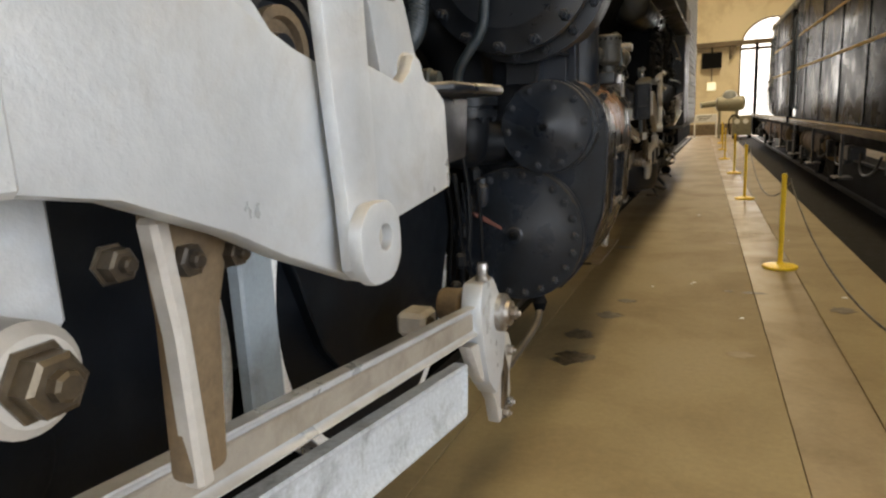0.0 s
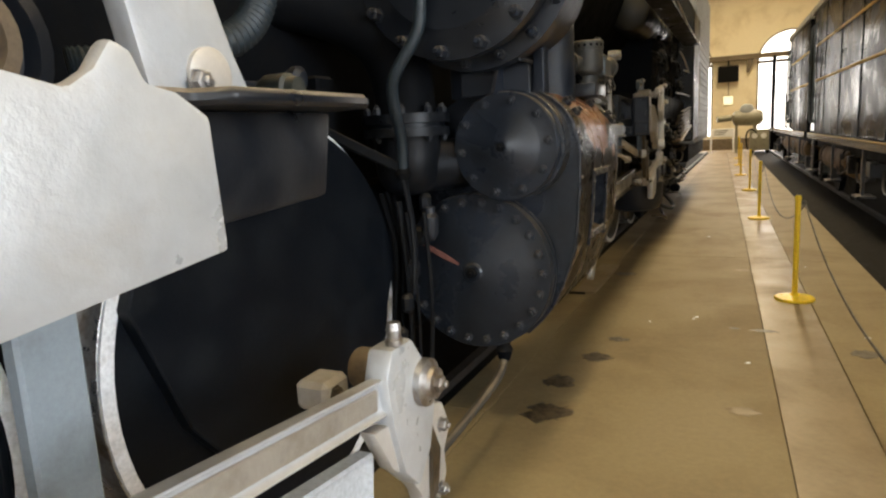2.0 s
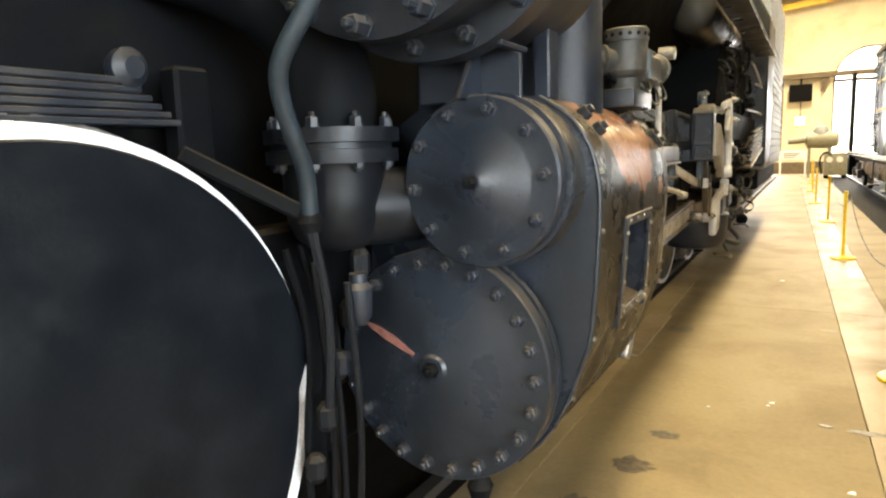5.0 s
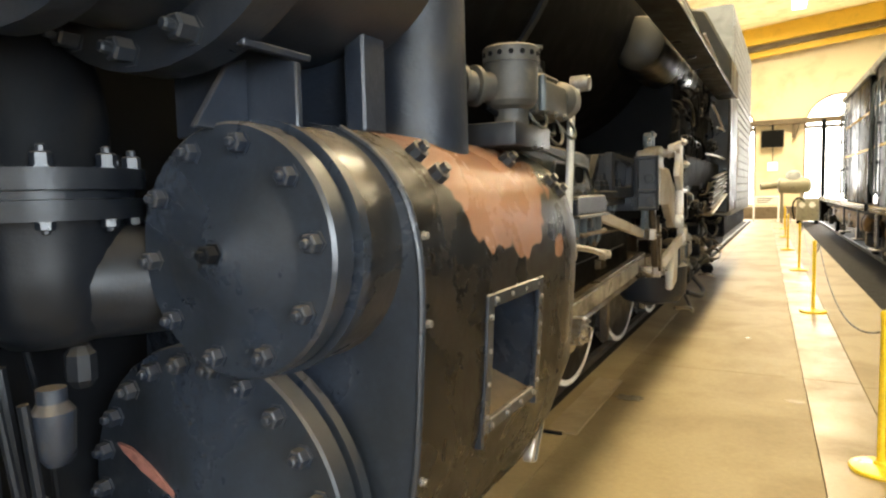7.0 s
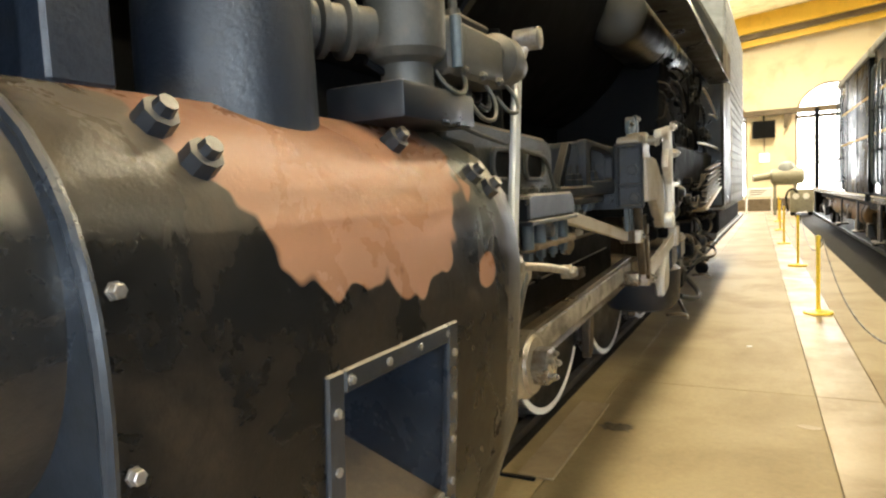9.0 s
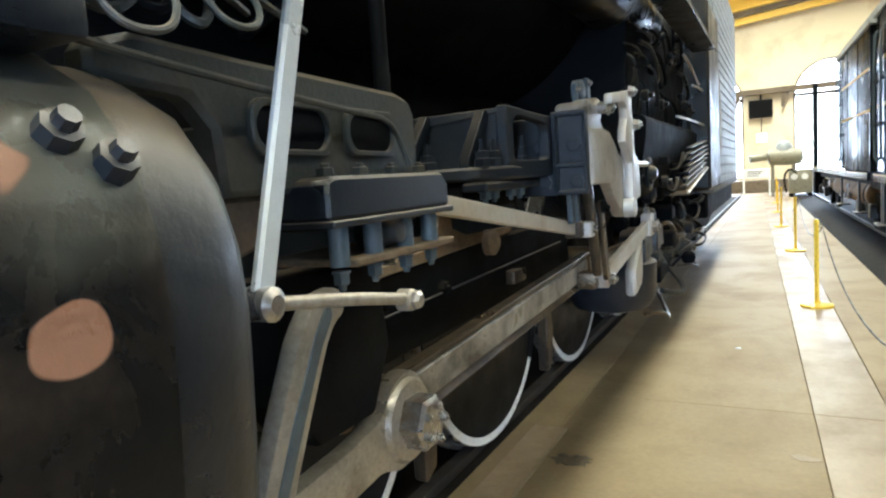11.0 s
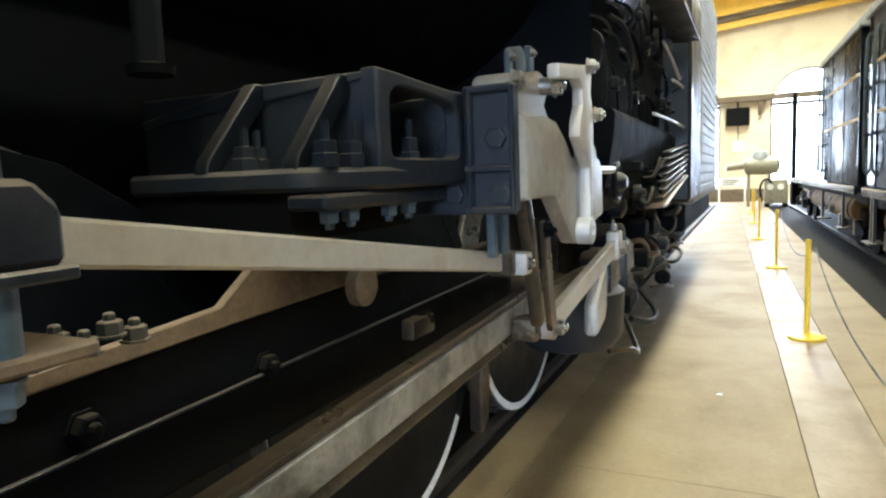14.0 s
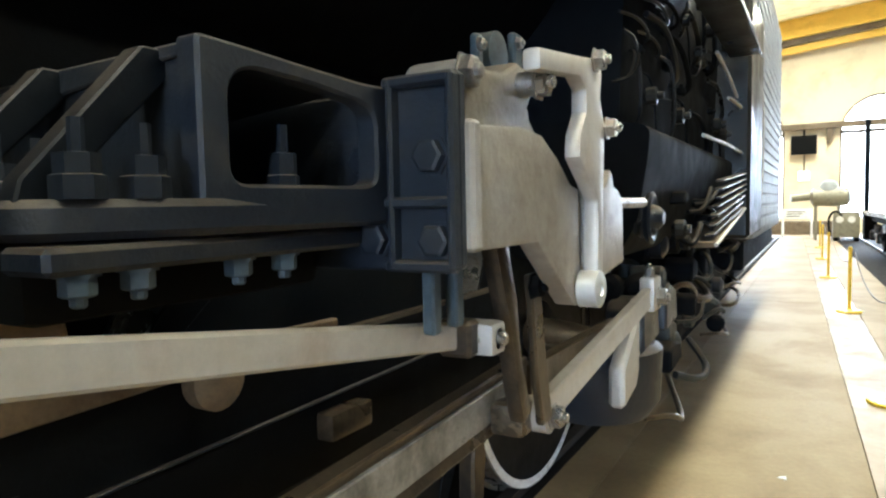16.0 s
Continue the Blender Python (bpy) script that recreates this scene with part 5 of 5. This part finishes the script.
part("gear_post", prism([(2.28, 1.765), (2.55, 1.765), (2.5, 1.86), (2.46, 1.96), (2.31, 2.3), (2.1, 2.3), (2.24, 1.95)], -0.77, -0.715, 0.012, 2), SILVER, loco, "silver upright arm")
part("arm_boss", turned([(-0.02, 0.055), (0.01, 0.055), (0.018, 0.04)], (-0.715, 2.42, 1.81), "x", 24), OLDSILVER, loco)
bolt(loco, (-0.70, 2.38, 1.795), "x", 0.022, 0.02, STEEL)
part("spring_wheel", turned([(0, 0.16), (0.04, 0.16), (0.05, 0.13), (0.02, 0.12), (0.02, 0.05), (0.05, 0.045)], (-0.9, 2.05, 1.85), "x", 28), BLACK, loco)
part("spring_band", turned([(0, 0.1), (0.03, 0.1), (0.031, 0.075), (0.01, 0.07)], (-0.88, 2.05, 1.86), "x", 24), TAN, loco)

# ---- boiler, firebox, cab ----
def shell(y0, y1, cx, cz, r0, r1, material, name, label=""):
    return part(name, turned([(0, r0), (y1 - y0, r1)], (cx, y0, cz), "y", 64), material, loco, label)


shell(-3.0, 4.9, X0, 3.45, 1.12, 1.12, SHADESOOT, "boiler", "broad black boiler barrel")
shell(4.9, 10.4, X0, 3.45, 1.16, 1.28, SHADESOOT, "boiler", "broad black boiler barrel")
for y in (1.5, 5.0, 7.4, 9.8):
    part("boiler_band", turned([(0, 1.18 + 0.02 * y * 0.4), (0.06, 1.18 + 0.02 * y * 0.4)], (X0, y, 3.45), "y", 64), BLACK, loco)
board = part("running_board", box(-0.72, -0.46, 6.4, 13.5, 2.93, 2.955, 0.004), FIREBOX, loco, "narrow black running board")
part("board_lip", box(-0.472, -0.455, 6.4, 13.5, 2.9, 2.929, 0.004), FIREBOX, board)
part("hanging_pipe", turned([(0.0, 0.05), (0.02, 0.055), (0.025, 0.032), (0.6, 0.032)], (-1.22, 7.56, 1.93), "z", 16), SHADESOOT, loco, "dark hanging pipe with a collar")
part("firebox", prism([(-3.6, 1.5), (-0.95, 1.5), (-0.86, 2.1), (-0.8, 3.4), (-1.1, 4.3), (-2.2, 4.75), (-3.4, 4.3), (-3.6, 3.4)], 10.4, 13.6, 0.06, 2, axis="y"), SHADESOOT, loco, "black firebox side")
part("air_drum", turned([(0, 0.16), (0.04, 0.22), (0.1, 0.24), (2.2, 0.24), (2.26, 0.22), (2.3, 0.16)], (-0.98, 9.3, 2.95), "y", 32), FIREBOX, loco, "long black air drum")
cab = part("cab", prism([(-3.85, 1.35), (-0.56, 1.35), (-0.55, 3.5), (-0.9, 4.2), (-2.2, 4.6), (-3.5, 4.2), (-3.85, 3.5)], 13.6, 15.0, 0.03, 1, axis="y"), FIREBOX, loco, "black cab side")
pan = part("ash_pan", prism(soft_corners([(-1.4, 1.42), (-0.86, 1.42), (-0.76, 1.6), (-0.71, 1.9), (-0.70, 2.04), (-0.9, 2.08), (-1.4, 2.1)], 0.05), 10.3, 14.3, 0.0, axis="y"), SHADESOOT, loco, "black rounded ash pan casing")
rnd = random.Random(19)
for k in range(14):
    y, z, s = rnd.uniform(10.2, 12.0), rnd.uniform(1.42, 1.68), rnd.uniform(0.025, 0.07)
    if k % 3 == 0:
        part("pan_pipe", tube([(-0.72, y, z), (-0.64, y + 0.1, z + rnd.uniform(-0.08, 0.08)), (-0.64, y + rnd.uniform(0.3, 0.7), z + rnd.uniform(-0.2, 0.2)), (-0.72, y + 0.8, z)], rnd.choice((0.01, 0.016, 0.024)), 7, smooth=2), rnd.choice((SHADESOOT, FIREBOX)), pan)
    elif k % 3 == 1:
        part("pan_valve", turned([(0, s * 0.6), (s * 0.4, s), (s * 1.2, s), (s * 1.3, s * 0.5), (s * 1.8, s * 0.45)], (-0.74, y, z), "x", 10), rnd.choice((SHADESOOT, FIREBOX)), pan)
    else:
        w = rnd.uniform(0.06, 0.22)
        part("pan_bracket", prism([(y, z), (y + w, z + 0.02), (y + w * 0.9, z + s), (y + w * 0.2, z + s * 1.4)], -0.76, -0.66, 0.01), rnd.choice((SHADESOOT, FIREBOX)), pan)
wheel_valve = part("hand_wheel", turned([(0, 0.11), (0.02, 0.12), (0.03, 0.1), (0.02, 0.06), (0.05, 0.05), (0.07, 0.03)], (-0.70, 10.25, 1.62), "x", 24), BLACK, pan)
# the highlight along the casing's top edge, put in as a silver tube
part("edge_highlight", tube([(-0.66, 11.6, 2.1), (-0.635, 12.6, 2.115), (-0.63, 13.6, 2.11), (-0.63, 14.6, 2.10)], 0.013, 8), SILVER, loco, "silver tube as the casing's edge highlight")
for k in range(7):
    part("slanted_slat", beam((-0.635, 11.7 + 0.08 * k, 1.47 + 0.06 * k), (-0.61, 13.2 + 0.13 * k, 1.62 + 0.055 * k), 0.06, 0.016, 0.005), BLACK, loco)
part("ash_chute", prism([(11.7, 1.39), (14.2, 1.66), (14.2, 1.70), (11.7, 1.43)], -0.95, -0.6, 0.006), TAN, loco, "slanting dusty steel plate")
part("chute_edge", tube([(-0.595, 11.7, 1.41), (-0.595, 14.2, 1.68)], 0.012, 8), OLDSILVER, loco)
rnd = random.Random(7)
for k in range(48):
    y, z = rnd.uniform(9.9, 14.4), rnd.uniform(2.12, 3.4)
    dy, dz = rnd.choice(((0.5, -0.05), (0.15, -0.45), (0.7, -0.25), (0.3, 0.2), (0.9, 0.03)))
    x = -0.80 + 0.07 * rnd.random()
    part("side_pipe", tube([(x - 0.06, y, z), (x, y + dy * 0.3, z + dz * 0.1), (x, y + dy * 0.8, z + dz * 0.9), (x - 0.07, y + dy, z + dz)], rnd.choice((0.006, 0.008, 0.011, 0.018)), 6, smooth=2), rnd.choice((FIREBOX, SHADESOOT, FIREBOX, SHADESOOT, BLACK)), loco)
for k in range(22):
    y, z, s = rnd.uniform(10.2, 14.3), rnd.uniform(2.15, 3.2), rnd.uniform(0.02, 0.055)
    part("side_valve", turned([(0, s * 0.5), (s * 0.4, s), (s * 1.4, s), (s * 1.5, s * 0.45), (s * 2.2, s * 0.4)], (-0.79, y, z), rnd.choice(("x", "x", "z")), 10), rnd.choice((FIREBOX, SHADESOOT, FIREBOX)), loco)
for y0, z0, y1, z1 in ((9.4, 3.34, 11.25, 3.14), (11.3, 3.38, 13.8, 3.09), (12.2, 2.72, 12.9, 2.5), (12.9, 2.5, 14.2, 2.44)):
    part("hand_rail", tube([(-0.66, y0, z0), (-0.64, (y0 + y1) / 2, (z0 + z1) / 2 + 0.05), (-0.6, y1, z1)], 0.014, 8), OLDSILVER, loco, "thin bright hand rail")
for k in range(26):
    y, z = rnd.uniform(10.6, 14.5), rnd.uniform(0.5, 1.5)
    s = rnd.uniform(0.04, 0.11)
    part("fitting", turned([(0, s * 0.6), (s * 0.3, s), (s * 1.2, s), (s * 1.5, s * 0.5)], (-0.95 + rnd.uniform(-0.1, 0.1), y, z), rnd.choice("xyz"), 12), rnd.choice((SHADESOOT, BLACK, CASTING)), loco)
part("sand_box", turned([(0, 0.2), (0.03, 0.3), (0.12, 0.36), (0.4, 0.37), (0.43, 0.33)], (-1.12, 10.8, 0.5), "z", 28), IRON, loco)
for y in (13.2, 14.2):
    part("trailing_wheel", turned([(0, 0.45), (0.1, 0.45), (0.105, 0.36), (0.07, 0.34), (0.07, 0.12), (0.14, 0.11)], (-1.45, y, 0.53), "x", 40), SHADESOOT, loco)
part("trailing_frame", prism([(12.7, 0.7), (12.9, 0.95), (14.8, 0.95), (14.9, 0.7), (14.4, 0.5), (13.0, 0.5)], -1.2, -1.05, 0.02), SHADESOOT, loco)
for k in range(14):
    y, z = rnd.uniform(11.2, 15.0), rnd.uniform(0.35, 1.2)
    part("brake_pipe", tube([(-0.95, y, z), (-0.8, y + rnd.uniform(0, 0.4), z + rnd.uniform(-0.15, 0.15)), (-0.8, y + rnd.uniform(0.3, 0.9), z + rnd.uniform(-0.2, 0.2)), (-1.0, y + 0.9, z + 0.1)], rnd.choice((0.015, 0.02, 0.03)), 8), rnd.choice((SHADESOOT, BLACK, CASTING, RODMETAL)), loco)
for k in range(9):
    y, z = rnd.uniform(10.6, 14.6), rnd.uniform(0.6, 1.4)
    w, t = rnd.uniform(0.12, 0.4), rnd.uniform(0.08, 0.25)
    part("bracket", prism([(y, z), (y + w, z + 0.03), (y + w * 0.9, z + t), (y + w * 0.3, z + t * 1.3), (y, z + t)], -1.0, -0.84 + rnd.uniform(-0.06, 0.06), 0.015), rnd.choice((SHADESOOT, BLACK, CASTING)), loco)

# ---- tender, light grey and ribbed ----
tender = thing("tender", "grey ribbed tender behind the black locomotive", "tender", at=(X0, 17.85, 0.0))
part("body", box(-3.8, -0.64, 15.2, 20.5, 1.25, 4.65, 0.05, 2), TENDER, tender)
for k in range(23):
    z = 1.35 + 0.14 * k
    part("rib", prism([(-0.641, z), (-0.625, z + 0.01), (-0.625, z + 0.1), (-0.641, z + 0.11)], 15.25, 20.45, 0, axis="y"), TENDER, tender)
part("frame", box(-3.6, -0.75, 15.2, 20.5, 0.9, 1.25, 0.03), SHADESOOT, tender)
for y in (15.9, 17.2, 18.5, 19.8):
    for x in (-1.5, -2.95):
        w = part("wheel", turned([(0, 0.45), (0.1, 0.45), (0.105, 0.36), (0.07, 0.34), (0.07, 0.12), (0.14, 0.11)], (x, y, 0.53), "x", 36), SHADESOOT, tender)
for y in (17.0, 18.9):
    part("truck_side", prism([(y - 1.8, 0.55), (y - 1.5, 0.8), (y + 1.5, 0.8), (y + 1.8, 0.55), (y + 1.2, 0.4), (y - 1.2, 0.4)], -1.3, -1.18, 0.02), SHADESOOT, tender)
part("tank_guard", box(-1.25, -1.1, 15.3, 20.4, 0.62, 0.9, 0.03), SHADESOOT, tender)
part("grab_rail", tube([(-0.6, 15.3, 1.5), (-0.56, 15.3, 2.3), (-0.6, 15.3, 3.2)], 0.015, 8), OLDSILVER, tender)

# ---- dark passenger cars on the next track ----
CAR_TURN = Matrix.Rotation(math.atan(LEANING), 4, "Z")


def car_wheel(truck, x, y):
    w = part("wheel", turned([(0, 0.44), (0.1, 0.44), (0.105, 0.36), (0.07, 0.34), (0.07, 0.12), (0.14, 0.11)], (x, y, 0.51), "x", 32), SHADESOOT, truck)
    return w


def coach(y0, y1, label, deck_end, tank, paint):
    """A car built along y and turned with its track; deck_end: where an open deck behind the body ends."""
    at = Vector((3.5, (y0 + y1) / 2, 0.0))
    root = thing("passenger_car", label, "railway car", "cars on the next track", at)
    xa, xb = 2.15, 4.85
    long = deck_end or y1
    part("body", box(xa, xb, y0, y1, 1.32, 3.86, 0.03, 2), paint, root, "glossy dark blue black side panels")
    part("roof", prism([(xa - 0.05, 3.84), (xa - 0.05, 3.96), (xa + 0.12, 4.16), (xa + 0.5, 4.36), ((xa + xb) / 2, 4.5), (xb - 0.5, 4.36), (xb - 0.12, 4.16), (xb + 0.05, 3.96), (xb + 0.05, 3.84)], y0 - 0.15, y1 + 0.15, 0.01, axis="y"), CARROOF, root, "pale grey rounded roof")
    part("side_sill", box(xa - 0.06, xa - 0.001, y0, long, 1.17, 1.31, 0.01), CARBLACK, root)
    part("sill_line", box(xa - 0.066, xa - 0.0605, y0, long, 1.285, 1.3, 0.001), GOLD, root, "thin gold sill line")
    for z in (2.4, 3.12):
        stripe = part("gold_stripe", box(xa - 0.014, xa - 0.001, y0 + 0.05, y1 - 0.05, z - 0.022, z + 0.022, 0.003), GOLD, root, "gold painted riveted stripe")
        beads = bmesh.new()
        n = int((y1 - y0) / 0.16)
        for k in range(n):
            y = y0 + 0.12 + k * (y1 - y0 - 0.24) / n
            box(xa - 0.022, xa - 0.0145, y - 0.02, y + 0.02, z - 0.016, z + 0.016, 0, bm=beads)
        tagged(part("rivet_heads", beads, GOLD, stripe), kind="stuff")
    n = max(3, int((y1 - y0) / 1.7))
    for k in range(n + 1):
        yb = y0 + 0.04 + k * (y1 - y0 - 0.08) / n
        part("batten", box(xa - 0.012, xa - 0.001, yb - 0.02, yb + 0.02, 1.32, 3.84, 0.005), paint, root)
    for y in (y1 - 0.12, y1 - 0.75):
        rail_ob = part("grab_rail", tube([(xa - 0.01, y, 3.6), (xa - 0.07, y, 3.5), (xa - 0.07, y, 1.6), (xa - 0.01, y, 1.5)], 0.022, 8, smooth=1), PIPE, root, "worn blue grey grab rail")
        for z in (2.1, 2.8):
            part("rail_clip", box(xa - 0.08, xa, y - 0.025, y + 0.025, z - 0.03, z + 0.03, 0.005), BLACK, rail_ob)
    door = part("end_door", box(xa - 0.016, xa - 0.001, y1 - 0.68, y1 - 0.2, 1.34, 3.55, 0.005), CARBLACK, root, "narrow dark end door")
    part("door_glass", box(xa - 0.022, xa - 0.0165, y1 - 0.6, y1 - 0.28, 2.5, 3.3, 0.002), GLASS, door, "dark glossy pane")
    part("underframe", box(xa + 0.15, xb - 0.2, y0, long, 0.98, 1.168, 0.02), SHADESOOT, root, "near black underframe")
    ta, tb = tank
    part("tank", turned([(0, 0.2), (0.06, 0.29), (tb - ta - 0.06, 0.29), (tb - ta, 0.2)], (xa + 0.36, ta, 0.85), "y", 28), RUSTBAND, root, "rusty brown tank under the floor")
    for y in (ta + 0.4, tb - 0.4):
        part("tank_strap", tube([(xa + 0.36 + 0.295 * math.cos(q), y, 0.85 + 0.295 * math.sin(q)) for q in [2 * math.pi * k / 20 for k in range(20)]], 0.014, 6, smooth=0), BLACK, root)
    for yc in (y0 + 1.7, long - 1.8):
        truck = part("truck_frame", prism([(yc - 1.3, 0.62), (yc - 1.2, 0.85), (yc - 0.5, 0.92), (yc, 0.78), (yc + 0.5, 0.92), (yc + 1.2, 0.85), (yc + 1.3, 0.62), (yc + 0.9, 0.5), (yc, 0.55), (yc - 0.9, 0.5)], xa + 0.2, xa + 0.32, 0.02), SHADESOOT, root)
        for dy in (-0.85, 0.85):
            car_wheel(truck, xa + 0.43, yc + dy)
            part("journal_box", box(xa + 0.09, xa + 0.23, yc + dy - 0.12, yc + dy + 0.12, 0.42, 0.7, 0.02), BLACK, truck)
            part("coil_spring", tube([(xa + 0.16 + 0.06 * math.cos(i * 0.9), yc + dy * 0.4 + 0.06 * math.sin(i * 0.9), 0.5 + 0.008 * i) for i in range(36)], 0.014, 6, smooth=0), PIPE, truck)
    gear = random.Random(int(y0 * 10))
    for k in range(9):
        y, w, h = gear.uniform(y0 + 3.2, long - 3.4), gear.uniform(0.2, 0.5), gear.uniform(0.15, 0.35)
        part("gear_box", box(xa + 0.05 + gear.random() * 0.1, xa + 0.3, y, y + w, 0.97 - h, 0.985, 0.015), gear.choice((SHADESOOT, BLACK, BLACK)), root)
    for k in range(5):
        y = gear.uniform(y0 + 2.5, long - 3.0)
        part("air_pipe", tube([(xa + 0.1, y, 0.95), (xa + 0.06, y + 0.2, 0.7), (xa + 0.06, y + 1.0, 0.62), (xa + 0.12, y + 1.3, 0.9)], 0.018, 7), gear.choice((BLACK, IRON)), root)
    for k in range(3):
        y = y1 - 0.5 - (0 if k == 2 else 0.9 * (k + 1) * 3.1)
        step = part("step_iron", box(xa - 0.02, xa + 0.02, y - 0.04, y + 0.04, 0.5, 1.18, 0.006), BLACK, root)
        part("step_tread", box(xa - 0.1, xa + 0.14, y - 0.2, y + 0.2, 0.49, 0.52, 0.006), BLACK, step)
    if deck_end:
        part("deck", box(xa, xb, y1, deck_end, 1.2, 1.3, 0.015), CARBLACK, root)
        for x in (xa + 0.06,):
            post = part("end_post", box(x - 0.07, x + 0.07, deck_end - 0.2, deck_end - 0.05, 1.3, 4.1, 0.02), CARBLACK, root, "tall dark end post")
            for k in range(5):
                part("rung", tube([(x - 0.06, deck_end - 0.03, 1.6 + 0.38 * k), (x + 0.4 * (1 if x < 3 else -1), deck_end - 0.03, 1.6 + 0.38 * k)], 0.014, 6), IRON, post)
        part("brake_stand", tube([(xa + 0.5, deck_end - 0.3, 1.3), (xa + 0.5, deck_end - 0.3, 2.55)], 0.025, 8), BLACK, root)
        part("brake_wheel", tube([(xa + 0.5 + 0.2 * math.cos(q), deck_end - 0.3 + 0.2 * math.sin(q), 2.55) for q in [2 * math.pi * k / 24 for k in range(24)]], 0.016, 6, smooth=0), BLACK, root)
        part("deck_rail", tube([(xa + 0.06, y1, 2.1), (xa + 0.06, y1 + 1.2, 2.1), (xa + 0.06, y1 + 1.2, 1.3)], 0.02, 8, smooth=0), CARBLACK, root)
        part("end_step", box(xa - 0.04, xa + 0.3, deck_end - 0.75, deck_end - 0.1, 0.42, 1.19, 0.02), SHADESOOT, root)
    root.matrix_basis = CAR_TURN @ Matrix.Translation(at)
    return root


coach(3.6, 18.3, "glossy dark passenger car with gold stripes and grey roof", 0, (14.2, 17.4), CARSIDE)
coach(19.0, 23.7, "dark railway car with an open deck and tall end posts", 31.3, (20.0, 26.5), CARSIDE)

# ---- things at the far end ----
stand = thing("info_stand", "white tubular stand with a pale panel", "sign stand", at=(-0.8, 39.4, 0.0))
for x in (-1.35, -0.25):
    part("leg", tube([(x, 39.4, 0), (x, 39.4, 1.15)], 0.045, 8), WHITE, stand)
part("panel", box(-1.38, -0.22, 39.36, 39.44, 0.8, 1.25, 0.02), WHITE, stand, "pale lettered panel")
for k in range(3):
    part("text_bar", box(-1.2, -0.5 - 0.1 * k, 39.352, 39.358, 1.12 - 0.1 * k, 1.15 - 0.1 * k, 0), SHADESOOT, stand)
machine = thing("machine", "grey green machine with a round tank and gauges", "machine", at=(0.9, 37.5, 0.0))
part("cabinet", box(0.5, 1.4, 37.0, 38.2, 0.15, 1.15, 0.05, 2), GREENMACH, machine)
part("tank", turned([(0, 0.2), (0.1, 0.36), (0.8, 0.4), (1.3, 0.36), (1.4, 0.2)], (-0.3, 37.8, 1.75), "x", 28), GREENMACH, machine)
part("dome", turned([(0, 0.34), (0.2, 0.33), (0.36, 0.24), (0.42, 0.08)], (0.35, 37.8, 2.0), "z", 24), TENDER, machine)
part("boom", tube([(-1.0, 37.6, 1.72), (-0.3, 37.8, 1.78)], 0.16, 16), GREENMACH, machine)
for x in (0.72, 1.12):
    part("gauge", turned([(-0.03, 0.13), (0.0, 0.13), (0.01, 0.11)], (x, 36.99, 0.85), "y", 20), WHITE, machine, "white round gauge")
part("hose_loop", tube([(0.42, 36.8, 0.2), (0.3, 36.7, 0.9), (0.55, 36.7, 1.25), (0.8, 36.8, 1.0)], 0.04, 8), SHADESOOT, machine)
for x in (0.6, 1.3):
    part("foot", box(x - 0.08, x + 0.08, 37.1, 38.1, 0, 0.15, 0.01), SHADESOOT, machine)
for x in (-0.1, 0.7):
    part("tank_leg", box(x - 0.06, x + 0.06, 37.74, 37.86, 0, 1.5, 0.01), GREENMACH, machine)
bench = tagged(part("bench", box(-5.0, 0.6, 42.6, 43.4, 0, 0.62, 0.03), BEAMDARK), "long dark low bench along the end wall", "bench")
plank = tagged(part("floor_plate", box(-1.32, -1.1, 7.9, 9.32, 0.004, 0.02, 0.003), FLOOR2), "worn flat plate lying on the concrete by the wheels", "plate")
